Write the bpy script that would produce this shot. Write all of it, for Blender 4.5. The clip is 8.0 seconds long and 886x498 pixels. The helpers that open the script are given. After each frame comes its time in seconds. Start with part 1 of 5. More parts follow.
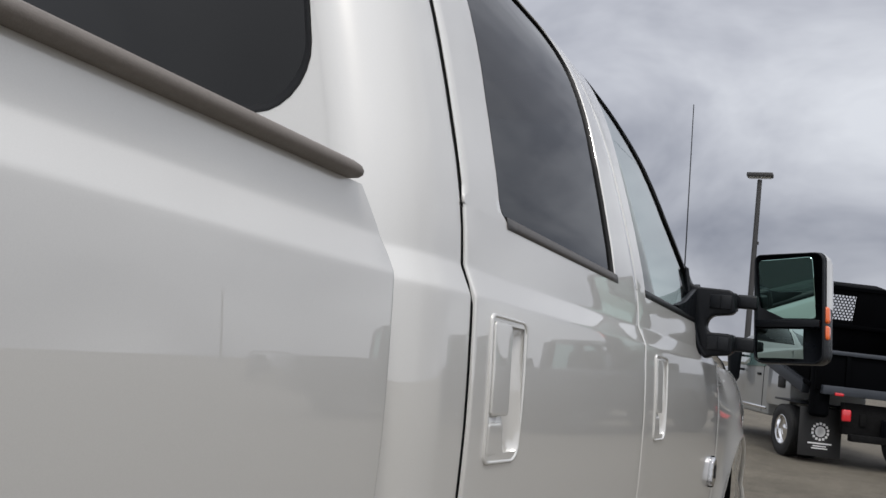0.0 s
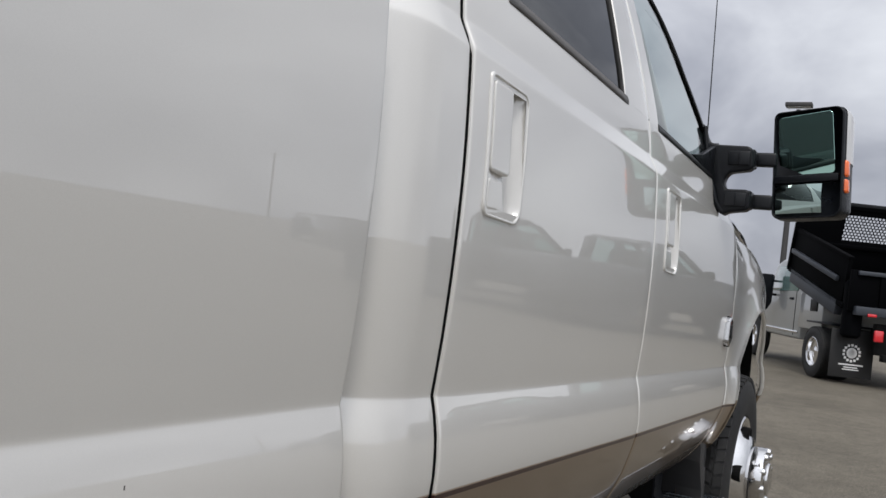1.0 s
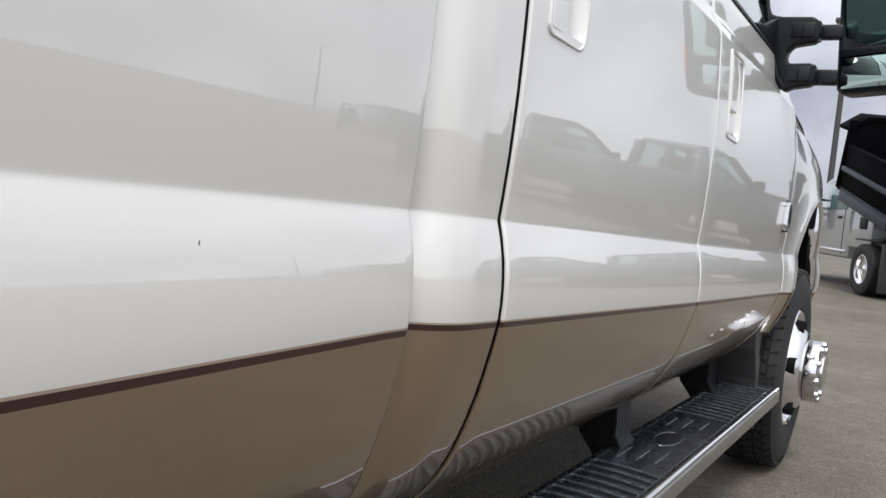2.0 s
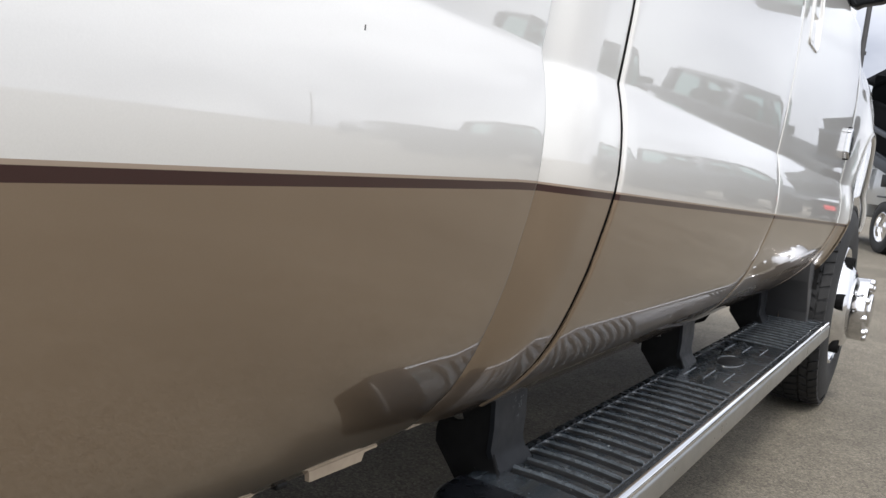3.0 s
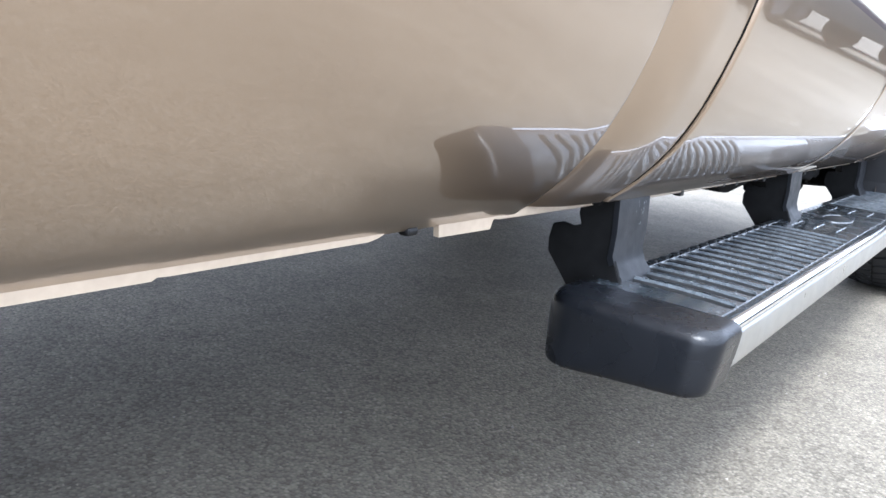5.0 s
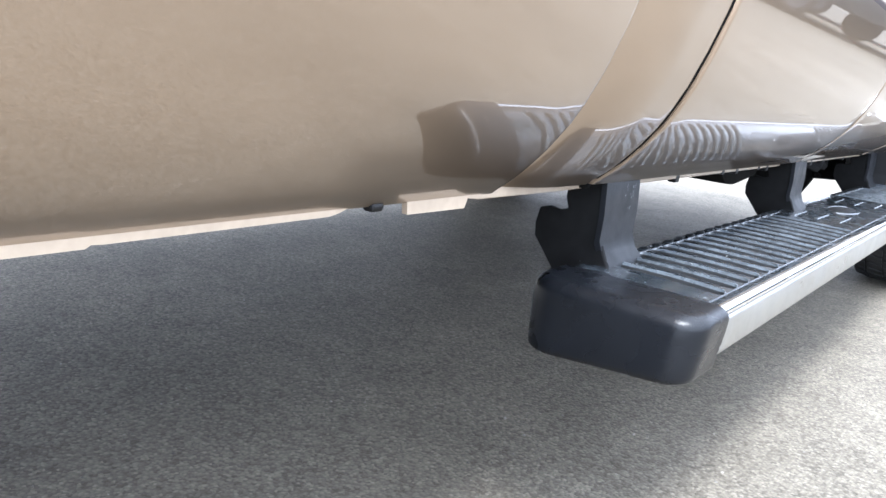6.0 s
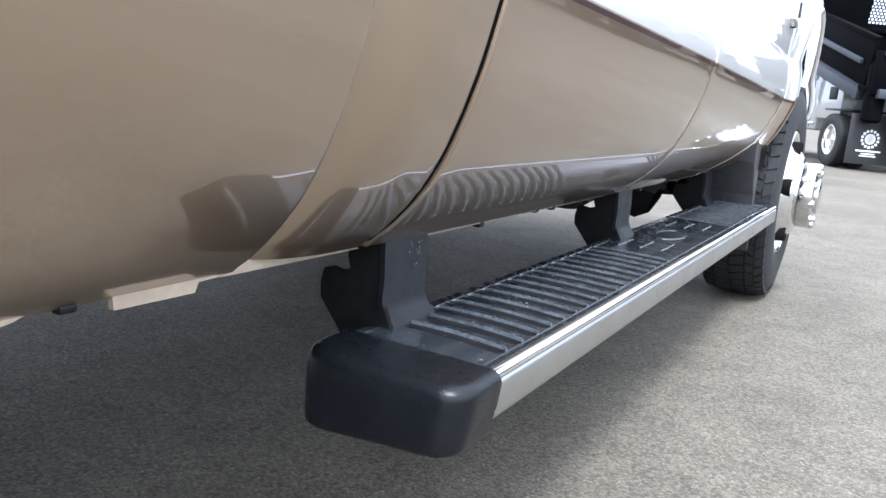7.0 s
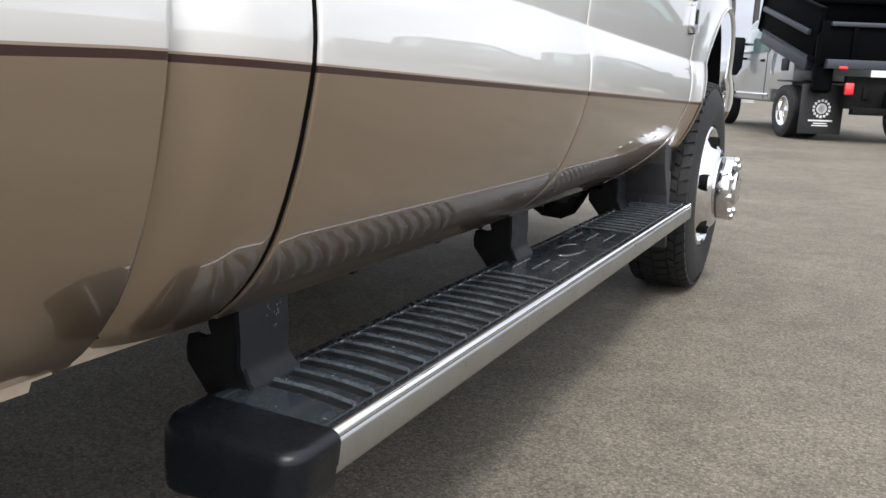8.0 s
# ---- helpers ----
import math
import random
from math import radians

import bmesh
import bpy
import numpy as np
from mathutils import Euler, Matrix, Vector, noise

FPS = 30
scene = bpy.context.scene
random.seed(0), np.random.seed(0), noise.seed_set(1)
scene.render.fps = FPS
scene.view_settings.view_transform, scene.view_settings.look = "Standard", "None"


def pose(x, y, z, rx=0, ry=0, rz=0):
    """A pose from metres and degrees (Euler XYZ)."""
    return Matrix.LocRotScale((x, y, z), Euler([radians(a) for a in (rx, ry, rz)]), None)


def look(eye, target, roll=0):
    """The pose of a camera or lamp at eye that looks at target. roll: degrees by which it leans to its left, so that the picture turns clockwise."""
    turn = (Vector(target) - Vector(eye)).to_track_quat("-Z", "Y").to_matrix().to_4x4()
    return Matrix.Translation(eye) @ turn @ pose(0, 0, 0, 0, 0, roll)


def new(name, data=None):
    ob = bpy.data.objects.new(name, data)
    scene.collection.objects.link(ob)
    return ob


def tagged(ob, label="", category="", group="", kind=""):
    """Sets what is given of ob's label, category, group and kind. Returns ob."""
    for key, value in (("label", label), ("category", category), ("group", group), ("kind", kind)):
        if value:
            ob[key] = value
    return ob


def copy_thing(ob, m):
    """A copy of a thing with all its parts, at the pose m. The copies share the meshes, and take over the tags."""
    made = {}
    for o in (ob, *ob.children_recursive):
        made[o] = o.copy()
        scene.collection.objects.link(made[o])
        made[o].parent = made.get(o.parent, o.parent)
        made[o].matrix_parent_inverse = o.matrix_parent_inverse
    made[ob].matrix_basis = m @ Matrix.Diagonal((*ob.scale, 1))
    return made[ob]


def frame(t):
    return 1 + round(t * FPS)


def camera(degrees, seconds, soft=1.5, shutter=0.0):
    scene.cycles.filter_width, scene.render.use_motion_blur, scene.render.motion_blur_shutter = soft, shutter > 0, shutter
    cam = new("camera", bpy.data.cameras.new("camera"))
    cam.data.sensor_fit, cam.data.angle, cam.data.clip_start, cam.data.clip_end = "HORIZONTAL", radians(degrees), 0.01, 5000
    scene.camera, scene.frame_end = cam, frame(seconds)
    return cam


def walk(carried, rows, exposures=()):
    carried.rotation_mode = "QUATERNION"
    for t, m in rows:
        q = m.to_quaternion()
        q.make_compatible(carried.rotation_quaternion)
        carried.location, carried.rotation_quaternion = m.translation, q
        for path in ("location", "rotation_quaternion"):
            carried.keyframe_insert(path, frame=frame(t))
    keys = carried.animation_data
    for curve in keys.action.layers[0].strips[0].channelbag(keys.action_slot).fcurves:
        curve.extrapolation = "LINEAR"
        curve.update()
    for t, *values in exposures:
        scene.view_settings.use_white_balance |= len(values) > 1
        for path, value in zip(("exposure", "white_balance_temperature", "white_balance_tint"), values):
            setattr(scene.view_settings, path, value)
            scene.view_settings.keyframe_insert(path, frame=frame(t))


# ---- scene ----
cam = camera(56.3, 8.0)
PATH = [
    (0, (0.461, -1.057, 1.358), (-0.458, 0.71, 1.547), 6.6),
    (0.5, (0.524, -1.07, 1.18), (-0.401, 0.698, 1.31), 6.0),
    (1, (0.537, -1.047, 1.107), (-0.44, 0.698, 1.144), 6.4),
    (1.5, (0.532, -1.02, 1.029), (-0.498, 0.693, 0.965), 5.4),
    (3, (0.369, -1.03, 0.829), (-0.671, 0.662, 0.592), 6.4),
    (3.5, (0.314, -1.014, 0.751), (-0.729, 0.665, 0.442), 6.6),
    (4, (0.293, -1.008, 0.697), (-0.768, 0.648, 0.334), 6.8),
    (4.5, (0.264, -1.002, 0.657), (-0.809, 0.634, 0.246), 6.6),
    (6, (0.288, -0.958, 0.615), (-0.833, 0.638, 0.171), 6.7),
    (6.5, (0.33, -0.893, 0.636), (-0.684, 0.784, 0.24), 6.1),
    (7, (0.376, -0.836, 0.679), (-0.549, 0.894, 0.292), 5.3),
    (7.5, (0.46, -0.816, 0.763), (-0.374, 0.956, 0.356), 3.4),
    (8, (0.542, -0.811, 0.798), (-0.329, 0.94, 0.379), 2.2),
]
EXPOSURES = [(0.0, -0.30, 6250, 10), (1.0, -0.18, 6250, 10), (1.5, 0.13, 6250, 10), (3.0, 0.66, 6250, 10), (3.5, 1.14, 6450, 10), (4.0, 1.99, 5750, 10),
             (4.5, 2.31, 5450, 10), (6.0, 2.56, 5480, 10), (6.5, 2.16, 5550, 10), (7.0, 1.72, 5520, 10), (7.5, 1.36, 5800, 10), (8.0, 0.80, 6200, 10)]
walk(cam, [(t, look(eye, target, roll)) for t, eye, target, roll in PATH], EXPOSURES)

# ---- world and light ----
SUN_DIR = Vector((0.32, -0.62, 1.0)).normalized()
world = bpy.data.worlds.new("overcast_sky")
scene.world = world
world.use_nodes = True


def build_world():
    nt = world.node_tree
    nt.nodes.clear()
    out = nt.nodes.new("ShaderNodeOutputWorld")
    bg = nt.nodes.new("ShaderNodeBackground")
    sky = nt.nodes.new("ShaderNodeTexSky")
    sky.sky_type = "NISHITA"
    sky.sun_disc = False
    sky.sun_elevation = math.asin(SUN_DIR.z)
    sky.sun_rotation = math.atan2(SUN_DIR.x, SUN_DIR.y)
    sky.air_density, sky.dust_density = 1.0, 2.5
    co = nt.nodes.new("ShaderNodeTexCoord")
    mp = nt.nodes.new("ShaderNodeMapping")
    mp.inputs["Scale"].default_value = (1.5, 1.5, 2.6)
    nt.links.new(co.outputs["Generated"], mp.inputs["Vector"])
    n1 = nt.nodes.new("ShaderNodeTexNoise")
    n1.inputs["Scale"].default_value = 2.1
    n1.inputs["Detail"].default_value = 5.5
    n1.inputs["Roughness"].default_value = 0.52
    n1.inputs["Distortion"].default_value = 0.35
    nt.links.new(mp.outputs["Vector"], n1.inputs["Vector"])
    ramp = nt.nodes.new("ShaderNodeValToRGB")
    cr = ramp.color_ramp
    cr.elements[0].position, cr.elements[0].color = 0.34, (3.7, 3.8, 4.35, 1)
    cr.elements[1].position, cr.elements[1].color = 0.66, (9.6, 9.65, 9.9, 1)
    mid = cr.elements.new(0.5)
    mid.color = (6.7, 6.75, 7.2, 1)
    nt.links.new(n1.outputs["Fac"], ramp.inputs["Fac"])
    sep = nt.nodes.new("ShaderNodeSeparateXYZ")
    nt.links.new(co.outputs["Generated"], sep.inputs["Vector"])
    rise = nt.nodes.new("ShaderNodeMapRange")
    rise.inputs["From Min"].default_value, rise.inputs["From Max"].default_value = 0.15, 0.85
    rise.inputs["To Min"].default_value, rise.inputs["To Max"].default_value = 0.98, 1.36
    nt.links.new(sep.outputs["Z"], rise.inputs["Value"])
    shade = nt.nodes.new("ShaderNodeVectorMath")
    shade.operation = "SCALE"
    # the overcast is brighter on the sun's side
    toward = nt.nodes.new("ShaderNodeVectorMath")
    toward.operation = "DOT_PRODUCT"
    toward.inputs[1].default_value = SUN_DIR
    nt.links.new(co.outputs["Generated"], toward.inputs[0])
    glow = nt.nodes.new("ShaderNodeMapRange")
    glow.interpolation_type = "SMOOTHSTEP"
    glow.inputs["From Min"].default_value, glow.inputs["From Max"].default_value = 0.0, 1.0
    glow.inputs["To Min"].default_value, glow.inputs["To Max"].default_value = 0.95, 1.8
    nt.links.new(toward.outputs["Value"], glow.inputs["Value"])
    both = nt.nodes.new("ShaderNodeMath")
    both.operation = "MULTIPLY"
    nt.links.new(rise.outputs["Result"], both.inputs[0])
    nt.links.new(glow.outputs["Result"], both.inputs[1])
    # and its clouds melt into an even veil there
    veil = nt.nodes.new("ShaderNodeMapRange")
    veil.interpolation_type = "SMOOTHSTEP"
    veil.inputs["From Min"].default_value, veil.inputs["From Max"].default_value = -0.35, 0.55
    veil.inputs["To Min"].default_value, veil.inputs["To Max"].default_value = 0.0, 0.88
    nt.links.new(toward.outputs["Value"], veil.inputs["Value"])
    even = nt.nodes.new("ShaderNodeMix")
    even.data_type = "RGBA"
    even.inputs["B"].default_value = (7.1, 7.1, 7.2, 1)
    nt.links.new(veil.outputs["Result"], even.inputs["Factor"])
    nt.links.new(ramp.outputs["Color"], even.inputs["A"])
    nt.links.new(even.outputs["Result"], shade.inputs[0])
    nt.links.new(both.outputs[0], shade.inputs["Scale"])
    mix = nt.nodes.new("ShaderNodeMix")
    mix.data_type = "RGBA"
    mix.inputs["Factor"].default_value = 0.92
    nt.links.new(sky.outputs["Color"], mix.inputs["A"])
    nt.links.new(shade.outputs["Vector"], mix.inputs["B"])
    nt.links.new(mix.outputs["Result"], bg.inputs["Color"])
    bg.inputs["Strength"].default_value = 0.100
    nt.links.new(bg.outputs["Background"], out.inputs["Surface"])


build_world()
sun_data = bpy.data.lights.new("sun", "SUN")
sun_data.energy, sun_data.angle, sun_data.color = 1.6, radians(12), (1.0, 0.93, 0.84)
sun = new("sun", sun_data)
sun.matrix_world = look(SUN_DIR * 50, (0, 0, 0))

# ---- materials ----


def material(name, color, rough=0.5, metal=0.0, coat=0.0, coat_rough=0.03, coat_ior=1.5, grain=0.0, grain_scale=60.0, stain=0.0,
             stain_scale=3.0, bump=0.0, bump_scale=80.0, rough_var=0.0, spec=0.5, island=0.0):
    """A principled material with grain and stains at two scales, and a fine relief."""
    m = bpy.data.materials.new(name)
    m.use_nodes = True
    nt = m.node_tree
    b = nt.nodes["Principled BSDF"]
    b.inputs["Roughness"].default_value = rough
    b.inputs["Metallic"].default_value = metal
    b.inputs["Coat Weight"].default_value = coat
    b.inputs["Coat Roughness"].default_value = coat_rough
    b.inputs["Coat IOR"].default_value = coat_ior
    b.inputs["Specular IOR Level"].default_value = spec
    co = nt.nodes.new("ShaderNodeTexCoord").outputs["Object"]

    def tex(scale, detail=4.0):
        n = nt.nodes.new("ShaderNodeTexNoise")
        n.inputs["Scale"].default_value, n.inputs["Detail"].default_value = scale, detail
        nt.links.new(co, n.inputs["Vector"])
        return n.outputs["Fac"]

    def scaled(fac, lo, hi):
        n = nt.nodes.new("ShaderNodeMapRange")
        n.inputs["From Min"].default_value, n.inputs["From Max"].default_value = 0.3, 0.7
        n.inputs["To Min"].default_value, n.inputs["To Max"].default_value = lo, hi
        nt.links.new(fac, n.inputs["Value"])
        return n.outputs["Result"]

    value = None
    for amount, scale in ((grain, grain_scale), (stain, stain_scale)):
        if amount:
            v = scaled(tex(scale), 1 - amount, 1 + amount)
            if value is None:
                value = v
            else:
                n = nt.nodes.new("ShaderNodeMath")
                n.operation = "MULTIPLY"
                nt.links.new(value, n.inputs[0])
                nt.links.new(v, n.inputs[1])
                value = n.outputs[0]
    if island:
        g = nt.nodes.new("ShaderNodeNewGeometry").outputs["Random Per Island"]
        n = nt.nodes.new("ShaderNodeMapRange")
        n.inputs["To Min"].default_value, n.inputs["To Max"].default_value = 1 - island, 1 + island
        nt.links.new(g, n.inputs["Value"])
        value = n.outputs["Result"]
    if value is None:
        b.inputs["Base Color"].default_value = (*color, 1)
    else:
        hv = nt.nodes.new("ShaderNodeVectorMath")
        hv.operation = "SCALE"
        hv.inputs[0].default_value = color
        nt.links.new(value, hv.inputs["Scale"])
        nt.links.new(hv.outputs["Vector"], b.inputs["Base Color"])
    if rough_var:
        nt.links.new(scaled(tex(stain_scale * 2.3), max(0.02, rough - rough_var), rough + rough_var), b.inputs["Roughness"])
    if bump:
        bn = nt.nodes.new("ShaderNodeBump")
        bn.inputs["Strength"].default_value = bump
        bn.inputs["Distance"].default_value = 0.002
        nt.links.new(tex(bump_scale, 3.0), bn.inputs["Height"])
        nt.links.new(bn.outputs["Normal"], b.inputs["Normal"])
    return m


def glass(name, tint, gloss=0.02, base=0.05):
    """Thin glass: a tinted see-through pane with a mirror coat by Fresnel."""
    m = bpy.data.materials.new(name)
    m.use_nodes = True
    nt = m.node_tree
    nt.nodes.clear()
    out = nt.nodes.new("ShaderNodeOutputMaterial")
    tr = nt.nodes.new("ShaderNodeBsdfTransparent")
    tr.inputs["Color"].default_value = (*tint, 1)
    gl = nt.nodes.new("ShaderNodeBsdfGlossy")
    gl.inputs["Roughness"].default_value = gloss
    lw = nt.nodes.new("ShaderNodeLayerWeight")
    lw.inputs["Blend"].default_value = 0.5
    pw = nt.nodes.new("ShaderNodeMath")
    pw.operation = "POWER"
    pw.inputs[1].default_value = 4.0
    nt.links.new(lw.outputs["Facing"], pw.inputs[0])
    fr = nt.nodes.new("ShaderNodeMath")
    fr.operation = "MULTIPLY_ADD"
    fr.inputs[1].default_value, fr.inputs[2].default_value = 0.9, base
    nt.links.new(pw.outputs[0], fr.inputs[0])
    mx = nt.nodes.new("ShaderNodeMixShader")
    nt.links.new(fr.outputs[0], mx.inputs["Fac"])
    nt.links.new(tr.outputs["BSDF"], mx.inputs[1])
    nt.links.new(gl.outputs["BSDF"], mx.inputs[2])
    nt.links.new(mx.outputs["Shader"], out.inputs["Surface"])
    return m


def asphalt_material():
    m = bpy.data.materials.new("worn_asphalt")
    m.use_nodes = True
    nt = m.node_tree
    b = nt.nodes["Principled BSDF"]
    b.inputs["Roughness"].default_value = 0.70
    b.inputs["Specular IOR Level"].default_value = 0.12
    co = nt.nodes.new("ShaderNodeTexCoord").outputs["Object"]
    vor = nt.nodes.new("ShaderNodeTexVoronoi")
    vor.inputs["Scale"].default_value = 170.0
    nt.links.new(co, vor.inputs["Vector"])
    fine = nt.nodes.new("ShaderNodeTexNoise")
    fine.inputs["Scale"].default_value, fine.inputs["Detail"].default_value = 260.0, 6.0
    nt.links.new(co, fine.inputs["Vector"])
    mid = nt.nodes.new("ShaderNodeTexNoise")
    mid.inputs["Scale"].default_value, mid.inputs["Detail"].default_value = 6.0, 10.0
    mid.inputs["Roughness"].default_value = 0.66
    nt.links.new(co, mid.inputs["Vector"])
    big = nt.nodes.new("ShaderNodeTexNoise")
    big.inputs["Scale"].default_value, big.inputs["Detail"].default_value = 0.9, 6.0
    nt.links.new(co, big.inputs["Vector"])
    stones = nt.nodes.new("ShaderNodeValToRGB")
    cr = stones.color_ramp
    cr.elements[0].position, cr.elements[0].color = 0.0, (0.095, 0.085, 0.069, 1)
    cr.elements[1].position, cr.elements[1].color = 1.0, (0.215, 0.194, 0.158, 1)
    e = cr.elements.new(0.45)
    e.color = (0.149, 0.133, 0.106, 1)
    e = cr.elements.new(0.8)
    e.color = (0.172, 0.154, 0.123, 1)
    sep = nt.nodes.new("ShaderNodeSeparateColor")
    nt.links.new(vor.outputs["Color"], sep.inputs["Color"])
    nt.links.new(sep.outputs["Red"], stones.inputs["Fac"])

    def times(a, fac, lo, hi, f0=0.3, f1=0.7):
        r = nt.nodes.new("ShaderNodeMapRange")
        r.inputs["From Min"].default_value, r.inputs["From Max"].default_value = f0, f1
        r.inputs["To Min"].default_value, r.inputs["To Max"].default_value = lo, hi
        nt.links.new(fac, r.inputs["Value"])
        v = nt.nodes.new("ShaderNodeVectorMath")
        v.operation = "SCALE"
        nt.links.new(a, v.inputs[0])
        nt.links.new(r.outputs["Result"], v.inputs["Scale"])
        return v.outputs["Vector"]

    c = times(stones.outputs["Color"], fine.outputs["Fac"], 0.92, 1.08)
    c = times(c, mid.outputs["Fac"], 0.80, 1.14)
    c = times(c, big.outputs["Fac"], 0.84, 1.16)
    c = times(c, vor.outputs["Distance"], 1.06, 0.80, 0.2, 0.75)
    nt.links.new(c, b.inputs["Base Color"])
    # crumbs of stone stand out of the binder
    crumb = nt.nodes.new("ShaderNodeTexNoise")
    crumb.inputs["Scale"].default_value, crumb.inputs["Detail"].default_value = 190.0, 2.0
    nt.links.new(co, crumb.inputs["Vector"])
    high = nt.nodes.new("ShaderNodeMath")
    high.operation = "SUBTRACT"
    nt.links.new(crumb.outputs["Fac"], high.inputs[0])
    nt.links.new(vor.outputs["Distance"], high.inputs[1])
    bn = nt.nodes.new("ShaderNodeBump")
    bn.inputs["Strength"].default_value, bn.inputs["Distance"].default_value = 0.48, 0.0035
    nt.links.new(high.outputs[0], bn.inputs["Height"])
    nt.links.new(bn.outputs["Normal"], b.inputs["Normal"])
    return m


WHITE = material("pearl_white_paint", (0.645, 0.635, 0.61), 0.32, 0.14, 1.0, 0.008, 2.2, grain=0.02, grain_scale=900, stain=0.012, stain_scale=2.0)
TAN = material("tan_metallic_paint", (0.320, 0.240, 0.166), 0.28, 0.82, 1.0, 0.006, 1.85, grain=0.012, grain_scale=900, stain=0.015, stain_scale=5.0)
TAN_LINE = material("pale_tan_pinstripe", (0.33, 0.26, 0.20), 0.4, 0.2, 1.0, 0.02)
MAROON = material("maroon_pinstripe", (0.026, 0.006, 0.005), 0.35, 0.0, 0.6, 0.02)
PRIMER = material("beige_weld_flange", (0.37, 0.30, 0.225), 0.5, 0.0, 0.3, 0.2, grain=0.06, grain_scale=120, stain=0.1, stain_scale=14)
BLACK_PLASTIC = material("black_textured_plastic", (0.0050, 0.0060, 0.0082), 0.34, spec=0.20, bump=0.2, bump_scale=900, stain=0.12, stain_scale=9, rough_var=0.08)
CAP_PLASTIC = material("matt_black_cap_plastic", (0.0052, 0.0060, 0.0078), 0.28, spec=0.26, bump=0.12, bump_scale=900, stain=0.2, stain_scale=9, rough_var=0.08)
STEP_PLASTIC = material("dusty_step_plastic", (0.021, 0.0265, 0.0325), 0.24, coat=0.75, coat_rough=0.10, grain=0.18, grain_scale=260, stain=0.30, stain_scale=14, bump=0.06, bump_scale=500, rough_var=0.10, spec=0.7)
# channel shade and the sky's glint on dusty crests are put into these colours
GROOVE = material("shaded_groove_rubber", (0.005, 0.0056, 0.0066), 0.60, spec=0.25, stain=0.3, stain_scale=30, rough_var=0.1)
CREST = material("lightened_rib_crest", (0.056, 0.066, 0.076), 0.28, coat=0.3, coat_rough=0.14, grain=0.25, grain_scale=120, stain=0.35, stain_scale=18, rough_var=0.1)
DRIED = material("dried_water_marks", (0.25, 0.27, 0.28), 0.7, grain=0.3, grain_scale=80)
GUARD = material("dark_grey_moulded_plastic", (0.036, 0.036, 0.038), 0.45, stain=0.2, stain_scale=7, bump=0.1, bump_scale=600)
WHEEL_GREY = material("grey_steel_wheel", (0.10, 0.10, 0.105), 0.55)
STEEL_BLACK = material("black_powder_coat", (0.0062, 0.0074, 0.0100), 0.42, spec=0.30, stain=0.2, stain_scale=12, bump=0.1, bump_scale=500, rough_var=0.1)
UNDERBODY = material("dirty_black_underbody", (0.0065, 0.0065, 0.0067), 0.85, spec=0.15, grain=0.3, grain_scale=40, stain=0.3, stain_scale=6)
RUBBER = material("tyre_rubber", (0.011, 0.011, 0.0115), 0.72, grain=0.2, grain_scale=90, stain=0.15, stain_scale=8, bump=0.2, bump_scale=300)
CHROME = material("polished_chrome", (0.82, 0.82, 0.83), 0.05, 1.0, rough_var=0.025, stain_scale=6)
BRUSHED = material("stainless_step_face", (0.46, 0.465, 0.46), 0.33, 1.0, grain=0.03, grain_scale=160, stain=0.07, stain_scale=9, rough_var=0.06)
ALLOY = material("polished_alloy", (0.80, 0.80, 0.81), 0.13, 1.0, rough_var=0.04, stain_scale=9)
RAIL = material("taupe_bed_rail_plastic", (0.165, 0.145, 0.128), 0.55, grain=0.06, grain_scale=200, bump=0.2, bump_scale=700)
GASKET = material("black_rubber_gasket", (0.004, 0.004, 0.0045), 0.45, spec=0.25)
DOOR_SEAL = material("matt_black_door_seal", (0.0025, 0.0025, 0.0028), 0.8, spec=0.05)
SEAL = material("grey_window_seal", (0.075, 0.070, 0.066), 0.5, grain=0.05, grain_scale=150)
PRIVACY = glass("privacy_glass", (0.022, 0.024, 0.027))
BACK_TINT = glass("dark_back_glass", (0.008, 0.009, 0.011), 0.02, 0.05)
CLEAR = glass("green_tinted_glass", (0.60, 0.72, 0.69))
MIRROR = material("mirror_glass", (0.40, 0.62, 0.57), 0.01, 1.0)
SPOT_MIRROR = material("dim_spotter_glass", (0.30, 0.38, 0.365), 0.015, 1.0)
AMBER = material("amber_lens", (0.80, 0.13, 0.012), 0.15, 0.0, 1.0, 0.03)
RED_LENS = material("red_lens", (0.62, 0.02, 0.03), 0.2, 0.0, 1.0, 0.03)
INTERIOR = material("dark_cabin_trim", (0.03, 0.029, 0.028), 0.8, grain=0.1, grain_scale=60)
LEATHER = material("tan_leather", (0.05, 0.036, 0.026), 0.55, grain=0.1, grain_scale=40)
LENS = glass("clear_lamp_lens", (0.9, 0.92, 0.93))
ASPHALT = asphalt_material()
SILVER = material("silver_truck_paint", (0.40, 0.41, 0.41), 0.3, 0.3, 1.0, 0.03, stain=0.05, stain_scale=1.5)
DUMP_BLACK = material("black_dump_body_paint", (0.0014, 0.0016, 0.0022), 0.75, 0.0, 0.0, 0.15, spec=0.04, stain=0.2, stain_scale=2.0)
BEAM_GREY = material("blue_grey_steel_beam", (0.036, 0.042, 0.053), 0.5, 0.2, stain=0.12, stain_scale=2.5)
FLAP = material("black_rubber_flap", (0.013, 0.013, 0.014), 0.6, stain=0.15, stain_scale=4)
PRINT = material("white_print", (0.74, 0.74, 0.74), 0.6)
POLE_STEEL = material("weathered_pole_steel", (0.055, 0.054, 0.055), 0.6, 0.3, stain=0.15, stain_scale=1.0)

# ---- mesh helpers ----


